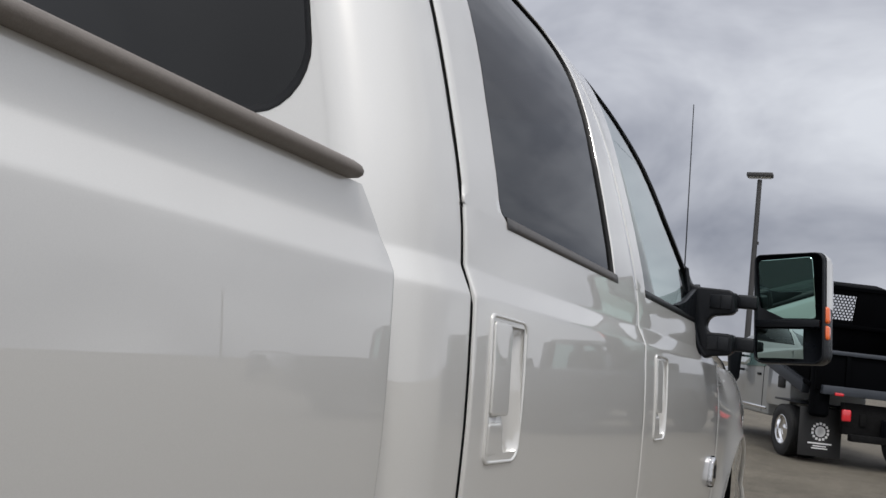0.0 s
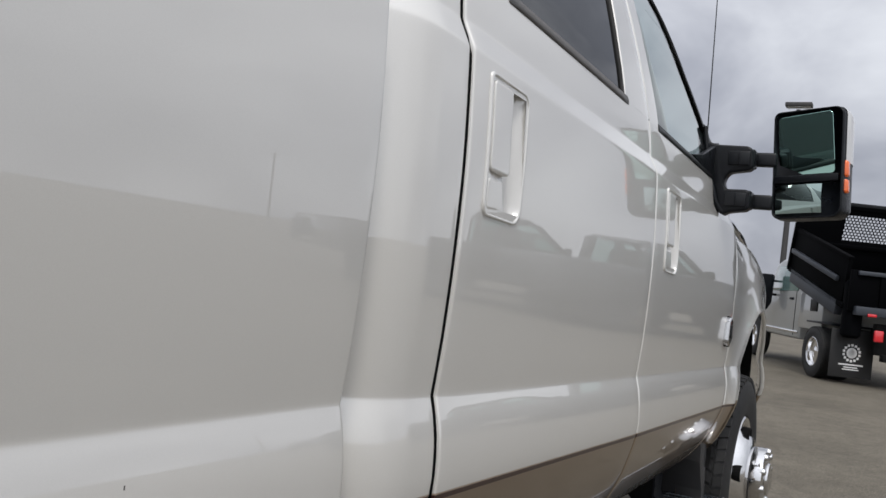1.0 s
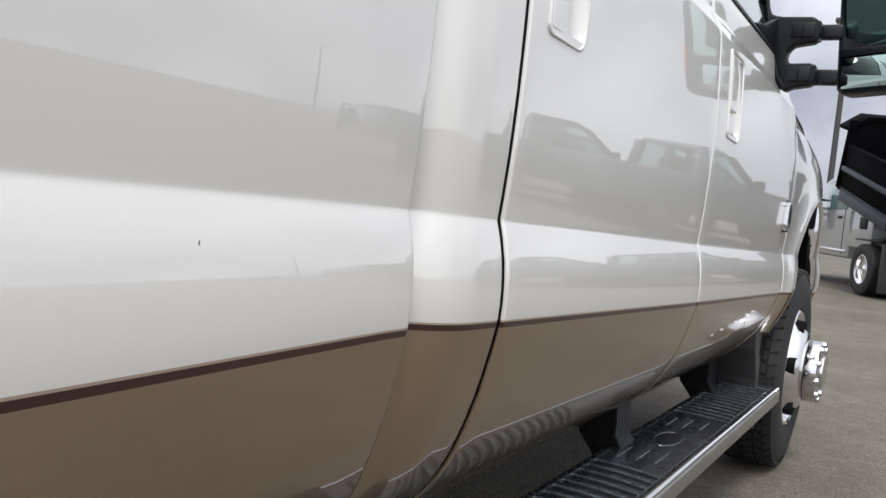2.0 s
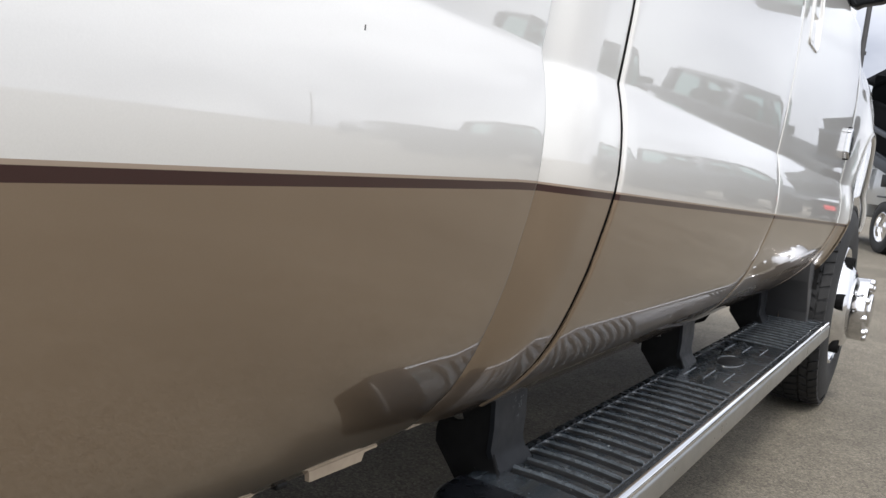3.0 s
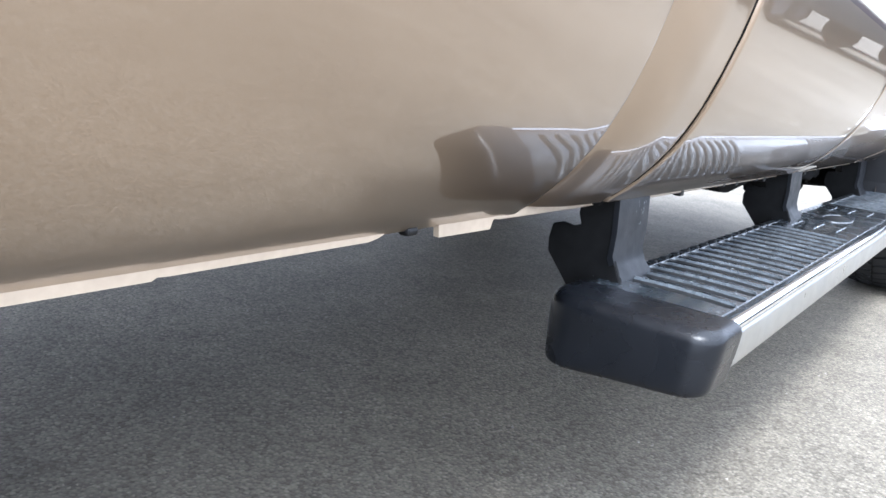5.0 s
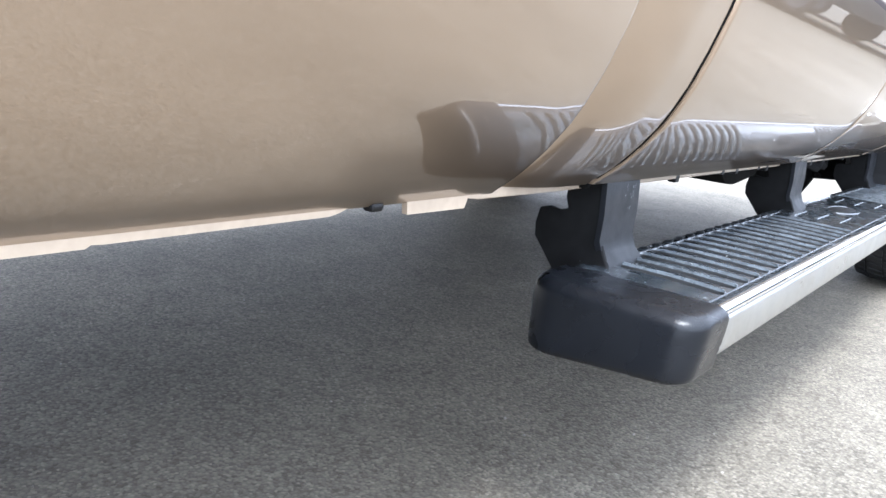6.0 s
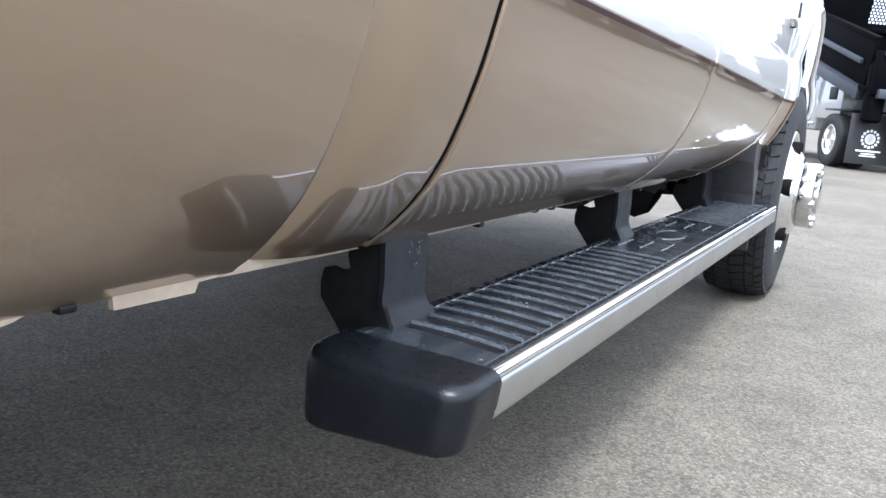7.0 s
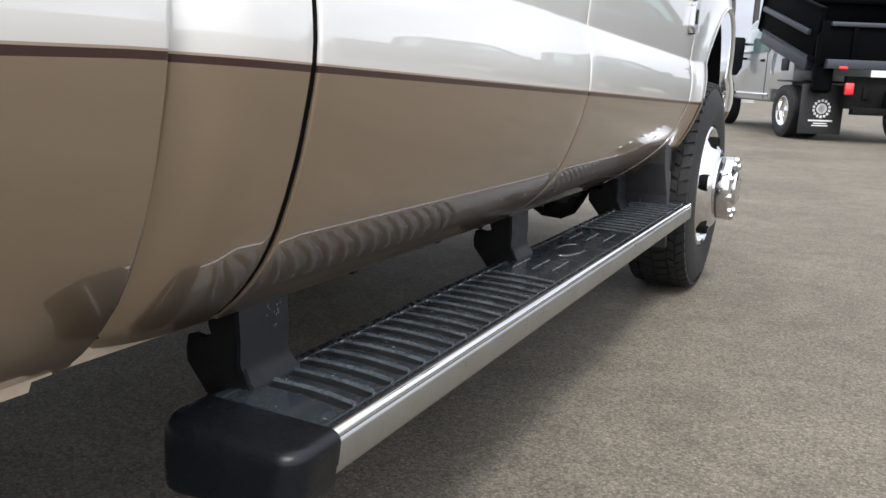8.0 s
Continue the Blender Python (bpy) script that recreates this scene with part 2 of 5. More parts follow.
def mesh_from(name, verts, faces, mats, slots=None, smooth=True):
    me = bpy.data.meshes.new(name)
    me.from_pydata(verts, [], faces)
    for m in mats if isinstance(mats, (list, tuple)) else (mats,):
        me.materials.append(m)
    if slots:
        me.polygons.foreach_set("material_index", slots)
    if smooth:
        me.polygons.foreach_set("use_smooth", [True] * len(me.polygons))
    me.update()
    return me


def part(name, data, parent=None, label="", mat=None, smooth=None):
    """Links a mesh, or a bmesh, as one object under its thing or part."""
    if isinstance(data, bmesh.types.BMesh):
        me = bpy.data.meshes.new(name)
        data.to_mesh(me)
        data.free()
        if mat:
            me.materials.append(mat)
        data = me
    if smooth is not None:
        data.polygons.foreach_set("use_smooth", [smooth] * len(data.polygons))
        if smooth:
            data.set_sharp_from_angle(angle=radians(38))
    ob = new(name, data)
    if parent:
        ob.parent = parent
    if label:
        tagged(ob, label)
    return ob


def thing(name, label, category, group="", kind="", at=(0, 0, 0)):
    ob = tagged(new(name), label, category, group, kind)
    ob.location = at
    return ob


def box(size, at=(0, 0, 0), bevel=0.0, segments=2, turn=None):
    bm = bmesh.new()
    bmesh.ops.create_cube(bm, size=1.0)
    bmesh.ops.scale(bm, vec=size, verts=bm.verts)
    if bevel:
        bmesh.ops.bevel(bm, geom=bm.edges[:], offset=bevel, segments=segments, affect="EDGES", profile=0.5)
    if turn:
        bmesh.ops.transform(bm, matrix=Euler([radians(a) for a in turn]).to_matrix().to_4x4(), verts=bm.verts)
    bmesh.ops.translate(bm, vec=at, verts=bm.verts)
    return bm


def prism(outline, axis, lo, hi, bevel=0.0, segments=2):
    """A polygon, given in the two other axes' order, pulled out along an axis from lo to hi."""
    bm = bmesh.new()

    def place(a, b, c):
        return {"x": (c, a, b), "y": (a, c, b), "z": (a, b, c)}[axis]
    low = [bm.verts.new(place(a, b, lo)) for a, b in outline]
    high = [bm.verts.new(place(a, b, hi)) for a, b in outline]
    n = len(outline)
    bm.faces.new(low)
    bm.faces.new(high[::-1])
    for k in range(n):
        bm.faces.new((low[k], high[k], high[(k + 1) % n], low[(k + 1) % n]))
    bmesh.ops.recalc_face_normals(bm, faces=bm.faces[:])
    if bevel:
        bmesh.ops.bevel(bm, geom=bm.edges[:], offset=bevel, segments=segments, affect="EDGES", profile=0.5)
    return bm


def merge(*bms):
    """Joins bmeshes of one part."""
    out = bmesh.new()
    for b in bms:
        me = bpy.data.meshes.new("joined")
        b.to_mesh(me)
        b.free()
        out.from_mesh(me)
        bpy.data.meshes.remove(me)
    return out


def lathe(profile, axis="x", at=(0, 0, 0), steps=48, closed=False):
    """Turns (along, radius) pairs round an axis."""
    bm = bmesh.new()
    rings = []
    for a, r in profile:
        ring = []
        for k in range(steps):
            w = 2 * math.pi * k / steps
            c, s = r * math.cos(w), r * math.sin(w)
            p = {"x": (a, c, s), "y": (c, a, s), "z": (c, s, a)}[axis]
            ring.append(bm.verts.new(Vector(p) + Vector(at)))
        rings.append(ring)
    pairs = list(zip(rings, rings[1:])) + ([(rings[-1], rings[0])] if closed else [])
    for a, b in pairs:
        for k in range(steps):
            bm.faces.new((a[k], a[(k + 1) % steps], b[(k + 1) % steps], b[k]))
    if not closed:
        for ring in (rings[0], rings[-1]):
            bm.faces.new(ring)
    bmesh.ops.recalc_face_normals(bm, faces=bm.faces[:])
    return bm


def tube(points, radius, steps=8, end=None):
    """A round bar along points; end: its radius at the last point."""
    bm = bmesh.new()
    pts = [Vector(p) for p in points]
    rings = []
    for k, p in enumerate(pts):
        d = (pts[min(k + 1, len(pts) - 1)] - pts[max(k - 1, 0)]).normalized()
        side = d.cross(Vector((0, 0, 1)) if abs(d.z) < 0.9 else Vector((1, 0, 0))).normalized()
        up = side.cross(d)
        r = radius if end is None else radius + (end - radius) * k / max(1, len(pts) - 1)
        rings.append([bm.verts.new(p + side * r * math.cos(2 * math.pi * j / steps) + up * r * math.sin(2 * math.pi * j / steps)) for j in range(steps)])
    for a, b in zip(rings, rings[1:]):
        for j in range(steps):
            bm.faces.new((a[j], a[(j + 1) % steps], b[(j + 1) % steps], b[j]))
    bm.faces.new(rings[0])
    bm.faces.new(rings[-1])
    bmesh.ops.recalc_face_normals(bm, faces=bm.faces[:])
    return bm


def rounded(corners, radii, arc=6, edge=6):
    """A closed outline of corners rounded by radii: arc points a corner, edge points a side."""
    n = len(corners)
    if not isinstance(radii, (list, tuple)):
        radii = [radii] * n
    arcs = []
    for k in range(n):
        p, a, b = Vector(corners[k]), Vector(corners[k - 1]), Vector(corners[(k + 1) % n])
        u, v = (a - p).normalized(), (b - p).normalized()
        r = radii[k]
        ang = u.angle(v)
        d = r / math.tan(ang / 2)
        s, e = p + u * d, p + v * d
        mid = p + (u + v).normalized() * (r / math.sin(ang / 2))
        a0 = math.atan2((s - mid).y, (s - mid).x)
        a1 = math.atan2((e - mid).y, (e - mid).x)
        da = (a1 - a0 + math.pi) % (2 * math.pi) - math.pi
        arcs.append([mid + Vector((math.cos(a0 + da * j / (arc - 1)), math.sin(a0 + da * j / (arc - 1)))) * r for j in range(arc)])
    out = []
    for k in range(n):
        out += arcs[k]
        a, b = arcs[k][-1], arcs[(k + 1) % n][0]
        out += [a + (b - a) * j / (edge + 1) for j in range(1, edge + 1)]
    return [(p.x, p.y) for p in out]


def interp(table, v):
    for (a, x), (b, y) in zip(table, table[1:]):
        if (a - v) * (b - v) <= 0:
            return x + (y - x) * (v - a) / (b - a)
    return table[0][1] if abs(v - table[0][0]) < abs(v - table[-1][0]) else table[-1][1]


# ---- the ground ----


def ground_sheet():
    verts, faces = [], []
    xs = [-3000, -300, -60, -20, -6, -2, 0, 2, 6, 20, 60, 300, 3000]
    ys = [-3000, -300, -60, -20, -6, -2, 0, 2, 6, 20, 60, 300, 3000]
    for y in ys:
        for x in xs:
            verts.append((x, y, 0.0))
    w = len(xs)
    for j in range(len(ys) - 1):
        for i in range(w - 1):
            faces.append((j * w + i, j * w + i + 1, (j + 1) * w + i + 1, (j + 1) * w + i))
    return mesh_from("ground", verts, faces, ASPHALT, smooth=False)


tagged(new("ground", ground_sheet()), "worn brown-grey asphalt of a parking lot", "ground", kind="structure")


def grit():
    """Loose grains of stone on the asphalt beside the truck."""
    rng = random.Random(5)
    verts, faces = [], []
    for _ in range(1800):
        x, y = rng.uniform(-1.3, 1.6), rng.uniform(-0.5, 4.5)
        r = rng.uniform(0.0012, 0.0035)
        k = len(verts)
        a = rng.uniform(0, 6.28)
        for j in range(4):
            verts.append((x + r * math.cos(a + j * 1.57) * rng.uniform(0.7, 1.3), y + r * math.sin(a + j * 1.57) * rng.uniform(0.7, 1.3), 0.0))
        verts.append((x, y, r * rng.uniform(0.5, 1.0)))
        faces += [(k + j, k + (j + 1) % 4, k + 4) for j in range(4)]
    return mesh_from("grit", verts, faces, material("stone_grit", (0.17, 0.158, 0.140), 0.9, island=0.6), smooth=False)


tagged(new("grit", grit()), "loose grains of stone on the asphalt", "gravel", kind="stuff")

# ---- the pickup truck: its skin ----
MID = -0.99          # the truck's centre line
RISE = -0.033        # the body lines fall towards the nose
SECTION = [(2.20, -0.340), (2.12, -0.270), (2.09, -0.2475), (2.06, -0.2270), (2.03, -0.2085), (2.00, -0.1915), (1.95, -0.1655), (1.90, -0.1425), (1.85, -0.122), (1.78, -0.097), (1.70, -0.072), (1.60, -0.043), (1.56, -0.0332), (1.535, -0.0278), (1.50, -0.0218), (1.462, -0.0172), (1.453, -0.0163), (1.449, -0.0150),
           (1.4135, 0.0036), (1.409, 0.0048), (1.38, 0.0076), (1.30, 0.0133), (1.24, 0.0160), (1.18, 0.0170), (1.10, 0.0165), (1.02, 0.0140), (0.965, 0.0105), (0.945, 0.0088), (0.937, 0.0082),
           (0.932, 0.0098), (0.925, 0.0118), (0.915, 0.0147), (0.90, 0.0181), (0.885, 0.0208), (0.87, 0.0226), (0.855, 0.0236), (0.84, 0.0242), (0.825, 0.0243), (0.811, 0.0234), (0.79, 0.0200), (0.76, 0.0130), (0.71, 0.0008), (0.66, -0.016),
           (0.62, -0.033), (0.592, -0.048), (0.57, -0.062), (0.545, -0.082), (0.525, -0.101), (0.510, -0.117), (0.498, -0.133), (0.490, -0.142)]
STRIPE = (0.8090, 0.8065, 0.7990)   # pale line, maroon line, tan below


def smooth_section():
    """The section, resampled finely with a gentle rounding, by height."""
    zs = np.arange(0.488, 2.2, 0.002)
    t = SECTION[::-1]
    xs = np.interp(zs, [a for a, _ in t], [b for _, b in t])
    k = np.array([0, 1, 2, 1, 0], float)
    k /= k.sum()
    return zs, np.convolve(np.pad(xs, 2, mode="edge"), k, mode="valid")


SEC_Z, SEC_X = smooth_section()


def lift(y, z):
    """World height of a body height z (given at the bed's front edge)."""
    fall = min(1.0, max(0.0, (z - 0.5) / 0.3)) if y > -0.29 else min(0.9, max(-0.45 * min(1.0, (z - 0.49) / 0.3), -0.45 + 1.35 * (z - 0.79) / 0.2))
    return z + RISE * (y + 0.29) * fall


DOOR_SET = ((0.50, 0.006), (0.58, 0.002), (0.66, -0.002), (0.80, -0.005), (0.95, -0.005), (1.18, -0.003), (1.40, -0.001), (1.45, 0.0))
BED_SET = ((0.49, -0.001), (0.58, -0.005), (0.66, -0.009), (0.80, -0.015), (0.95, -0.013), (1.18, -0.009), (1.40, -0.006), (1.50, -0.003))


def skin_x(y, z):
    x = float(np.interp(z, SEC_Z, SEC_X)) + 0.0125 * min(0.8, max(-0.3, y))
    if y < -0.258:                    # the bed stands a little behind the cab's side
        x += float(np.interp(z, [a for a, _ in BED_SET], [b for _, b in BED_SET]))
    else:                             # the cab widens slightly towards the front doors
        x += float(np.interp(z, [a for a, _ in DOOR_SET], [b for _, b in DOOR_SET])) * (1 - 0.75 * min(1.0, max(0.0, y / 0.9)))
    if y > 1.9:                       # the fender swells round the wheel and tucks in at the nose
        d = 0.56 * (math.hypot((y - 2.52) / 0.52, (lift(y, z) - 0.41) / 0.65) - 1)
        x += 0.020 * max(0.0, 1 - max(0.0, d) / 0.12) ** 2
        if y > 2.35:
            x -= 0.09 * (y - 2.35) ** 2
        if z > 1.22:
            x -= 1.5 * (z - 1.22) ** 2 * min(1.0, (y - 1.9) * 3)
    return x


ROWS_Z = [1.535, 1.52, 1.50, 1.48, 1.462, 1.455, 1.452, 1.4495, 1.447, 1.440, 1.432, 1.424, 1.417, 1.4145, 1.412, 1.4095, 1.404, 1.395, 1.383, 1.35, 1.32, 1.28, 1.24, 1.205, 1.15, 1.10,
          1.06, 1.02, 0.99, 0.97, 0.955, 0.948, 0.942, 0.939, 0.9365, 0.934, 0.930, 0.925, 0.915, 0.905, 0.893, 0.88, 0.865, 0.85, 0.83, 0.8090, 0.8065, 0.7990, 0.775, 0.75,
          0.725, 0.70, 0.68, 0.66, 0.64, 0.62, 0.606, 0.592, 0.58, 0.57, 0.557, 0.545, 0.535, 0.525, 0.517, 0.510, 0.503, 0.498, 0.492]


def slot_of(z):
    """Paint by the height of a row's middle: white, pale line, maroon, tan."""
    return 0 if z > STRIPE[0] else 1 if z > STRIPE[1] else 2 if z > STRIPE[2] else 3


PAINTS = [WHITE, TAN_LINE, MAROON, TAN]


def panel_mesh(name, rear, front, top=1.535, low=0.492, side=1, inner=16, flange=0.035, hole=None, arch=None):
    """One skin panel between two edge lines y(z), with rolled edges and a flange turned inwards."""
    zs = [z for z in ROWS_Z if low - 1e-6 <= z <= top + 1e-6]
    rim = ((0.0, flange), (0.0, 0.0030), (0.0008, 0.0012), (0.0020, 0.0003), (0.006, 0.0))
    verts, faces, slots = [], [], []
    cut = set()
    marks = None
    for z in zs:
        a, b = rear(z), front(z)
        cols = [(a + o, d) for o, d in rim] + [(a + 0.006 + (b - a - 0.012) * k / inner, 0.0) for k in range(1, inner)] + [(b - o, d) for o, d in rim[::-1]]
        if hole and marks is None:
            marks = [min(range(6, len(cols) - 6), key=lambda k: abs(cols[k][0] - h)) for h in hole]
        if hole and z > 1.0:
            for k, h in zip(marks, hole):
                cols[k] = (h, 0.0)
        for y, d in cols:
            x = skin_x(y, z) - d
            zw = lift(y, z)
            if arch:                  # pull the sheet back to the wheel opening's edge
                h = math.hypot((y - arch[0]) / arch[2], (zw - arch[1]) / arch[3])
                if h < 1:
                    cut.add(len(verts))
                    if zw > arch[1]:
                        y, zw = arch[0] + (y - arch[0]) / max(h, 0.01), arch[1] + (zw - arch[1]) / max(h, 0.01)
            verts.append((x if side > 0 else 2 * MID - x, y, zw))
    w = len(verts) // len(zs)
    for j in range(len(zs) - 1):
        for i in range(w - 1):
            if cut and all(v in cut for v in (j * w + i, j * w + i + 1, (j + 1) * w + i, (j + 1) * w + i + 1)):
                continue
            if hole and hole[0] - 0.001 < (verts[j * w + i][1] + verts[j * w + i + 1][1]) / 2 < hole[1] and 1.2 < (zs[j] + zs[j + 1]) / 2 < 1.385:
                continue
            f = (j * w + i, (j + 1) * w + i, (j + 1) * w + i + 1, j * w + i + 1)
            faces.append(f if side > 0 else f[::-1])
            slots.append(slot_of((zs[j] + zs[j + 1]) / 2))
    return mesh_from(name, verts, faces, PAINTS, slots)


truck = thing("pickup_truck", "white and tan two-tone crew cab dually pickup truck parked on asphalt", "pickup truck")
GAP = 0.0045


def bed_front(z):
    return -0.268 - (0.0 if z < 1.42 else 0.62 * (z - 1.42) ** 1.0 * min(1, (z - 1.42) * 14))


def door_front(z):
    return 1.965 if z > 0.98 else 1.965 - 1.05 * (0.98 - z) ** 2 if z > 0.62 else 1.965 - 1.05 * 0.36 ** 2 - 1.9 * (0.62 - z)


for side in (1, -1):
    bed = part("bed_side", panel_mesh("bed_side", lambda z: -2.9, bed_front, top=1.50, side=side, inner=64, arch=(-1.87, 0.42, 0.50, 0.53)), truck)
    part("rear_door", panel_mesh("rear_door", lambda z: -0.0652, lambda z: 0.856, side=side, inner=24, hole=(-0.004, 0.108)), truck)
    part("front_door", panel_mesh("front_door", lambda z: 0.856 + GAP, door_front, side=side, inner=28, hole=(0.973, 1.085)), truck)


def quarter_mesh(side):
    """The cab's rear corner, from the rear door's gap round to the back wall, up to the roof."""
    zs = ROWS_Z[::1]
    up = [2.11, 2.09, 2.06, 2.03, 2.00, 1.97, 1.94, 1.90, 1.85, 1.80, 1.75, 1.70, 1.65, 1.60, 1.56]
    zs = up + zs
    verts, faces, slots = [], [], []
    r = 0.085
    for z in zs:
        x0 = skin_x(-0.12, z) - 0.0034
        cols = [(-0.0713, -0.035), (-0.0713, -0.0045), (-0.0724, -0.0018), (-0.0742, -0.0004), (-0.0766, 0.0)]
        cols += [(-0.0763 - 0.0487 * k / 5, -0.0003 * k) for k in range(1, 6)]
        cols += [(-0.125 - 0.1252 * math.sin(a), -0.0015 - r * (1 - math.cos(a))) for a in [math.pi / 2 * k / 20 for k in range(1, 21)]]
        cols += [(-0.2502, -0.0900)]
        for y, d in cols:
            verts.append((x0 + d if side > 0 else 2 * MID - x0 - d, y, lift(y, z)))
    w = 31
    for j in range(len(zs) - 1):
        for i in range(w - 1):
            f = (j * w + i, j * w + i + 1, (j + 1) * w + i + 1, (j + 1) * w + i)
            faces.append(f if side > 0 else f[::-1])
            slots.append(slot_of((zs[j] + zs[j + 1]) / 2))
    return mesh_from("cab_corner", verts, faces, PAINTS, slots)


for side in (1, -1):
    part("cab_corner", quarter_mesh(side), truck)


def fender_mesh(side):
    """The front fender: a sheet from the door to the nose with the wheel opening cut out."""
    zs = [z for z in ROWS_Z if z <= 1.42]
    ys = [k * 0.035 for k in range(0, 46)]
    verts, faces, slots = [], [], []
    cy, cz, ra, rb = 2.52, 0.41, 0.520, 0.650
    hid = []
    for z in zs:
        a = door_front(z) + GAP * 1.4
        b = 3.48
        cols = [(a, 0.035), (a, 0.0045), (a + 0.0012, 0.0018), (a + 0.0032, 0.0004), (a + 0.006, 0.0)]
        cols += [(a + 0.006 + (b - a - 0.006) * k / 54, 0.0) for k in range(1, 55)]
        for y, d in cols:
            zw = lift(y, z)
            h = math.hypot((y - cy) / ra, (zw - cz) / rb)
            x = skin_x(y, z) - d
            hid.append(h < 1 or (zw < cz and abs(y - cy) < ra))
            if h < 1 and zw > cz - 0.06:   # pull the sheet back to the opening's lip
                k = 1 / max(h, 1e-4)
                y, zw = cy + (y - cy) * k, cz + (zw - cz) * k
                x = skin_x(y, zw - lift(y, z) + z) - d
            verts.append((x if side > 0 else 2 * MID - x, y, zw))
    w = 59
    for j in range(len(zs) - 1):
        for i in range(w - 1):
            q = [j * w + i, (j + 1) * w + i, (j + 1) * w + i + 1, j * w + i + 1]
            c = sum((Vector(verts[v]) for v in q), Vector()) / 4
            if all(hid[v] for v in q) or (c.y > 2.95 and c.z < 0.62):
                continue
            faces.append(tuple(q) if side > 0 else tuple(q[::-1]))
            slots.append(slot_of((zs[j] + zs[j + 1]) / 2))
    return mesh_from("fender", verts, faces, PAINTS, slots)


def mirrored(x, side):
    return x if side > 0 else 2 * MID - x


def rear_flare(side):
    """The broad flared fender over the paired rear wheels."""
    verts, faces, slots = [], [], []
    n, rows = 48, 14
    for k in range(n + 1):
        a = radians(4 + 172 * k / n)
        for j in range(rows + 3):
            u = max(0.0, (j - 2) / rows)
            ry, rz = 0.475 + 0.185 * u, 0.505 + 0.245 * u
            y, zw = -1.87 - math.cos(a) * ry, 0.40 + math.sin(a) * rz
            z = zw + 0.033 * (y + 0.29)
            out = 0.205 * math.cos(u * math.pi / 2) ** 0.75
            if j < 2:                 # the lip turns inwards round the opening
                out -= (0.040, 0.006)[j]
            x = skin_x(y, min(1.5, max(0.50, z))) + out - (0.004 if u == 1 else 0.0)
            verts.append((mirrored(x, side), y, zw))
    w = rows + 3
    for k in range(n):
        for j in range(w - 1):
            f = (k * w + j, k * w + j + 1, (k + 1) * w + j + 1, (k + 1) * w + j)
            faces.append(f if side > 0 else f[::-1])
            y, zw = verts[k * w + j][1], verts[k * w + j][2]
            slots.append(slot_of(zw + 0.033 * (y + 0.29)))
    return mesh_from("rear_flare", verts, faces, PAINTS, slots)


def fender_lip(side):
    """The rolled lip of the wheel opening."""
    verts, faces, slots = [], [], []
    n = 60
    for k in range(n + 1):
        a = radians(-4 + 188 * k / n)
        y, zw = 2.52 - math.cos(a) * 0.520, 0.41 + math.sin(a) * 0.650
        z = zw
        for _ in range(3):
            z += zw - lift(y, z)
        x = skin_x(y, z)
        for dr, dx in ((0.012, 0.0005), (0.004, 0.003), (-0.002, 0.0015), (-0.006, -0.005), (-0.006, -0.012)):
            verts.append((x + dx if side > 0 else 2 * MID - x - dx, 2.52 - math.cos(a) * (0.520 + dr), 0.41 + math.sin(a) * (0.650 + dr)))
    for k in range(n):
        for j in range(4):
            f = (k * 5 + j, k * 5 + j + 1, (k + 1) * 5 + j + 1, (k + 1) * 5 + j)
            faces.append(f if side > 0 else f[::-1])
            y, zw = verts[k * 5][1], verts[k * 5][2]
            slots.append(slot_of(zw + 0.033 * (y + 0.29)))
    return mesh_from("fender_lip", verts, faces, PAINTS, slots)


for side in (1, -1):
    fd = part("fender", fender_mesh(side), truck)
    part("fender_lip", fender_lip(side), fd)
    part("rear_flare", rear_flare(side), truck, "white and tan flared rear fender")


def frame_ring(name, outer, inner, side, mat, depth=0.016, push=0.0, trim=None):
    """A window frame: a ring between two outlines (y, z), laid on the cab's leaning side; trim: the material of its front upper edge."""
    verts, faces = [], []
    n = len(outer)

    def at(y, z, d):
        return (mirrored(skin_x(min(y, 1.9), z) + push - d, side), y, lift(y, z))
    cy, cz = sum(p[0] for p in outer) / n, sum(p[1] for p in outer) / n

    def drawn(loop, k):
        """The loop drawn towards the window's middle, but for its foot."""
        return [(y + (cy - y) * k, z + (cz - z) * k) if z >= 1.545 else (y, z) for y, z in loop]
    flat_out, flat_in = drawn(outer, 0.008), drawn(inner, -0.008)
    across = [[(a[0] + (b[0] - a[0]) * k / 8, a[1] + (b[1] - a[1]) * k / 8) for a, b in zip(flat_out, flat_in)] for k in range(9)]
    loops = [(outer, depth), (outer, 0.003)] + [(loop, 0.0) for loop in across] + [(inner, 0.004), (inner, depth)]
    for k, (loop, d) in enumerate(loops):
        for y, z in loop:
            foot = z < 1.545 and k < 2
            verts.append(at(y, z, (0.0 if k else 0.012) if foot else d))
    for j in range(len(loops) - 1):
        for i in range(n):
            f = (j * n + i, j * n + (i + 1) % n, (j + 1) * n + (i + 1) % n, (j + 1) * n + i)
            faces.append(f if side > 0 else f[::-1])
    slots = [1 if trim and min(verts[v][1] for v in f) > 1.03 and min(verts[v][2] for v in f) > 1.56 else 0 for f in faces]
    me = mesh_from(name, verts, faces, [mat, trim] if trim else mat, slots)
    me.set_sharp_from_angle(angle=radians(50))
    return me


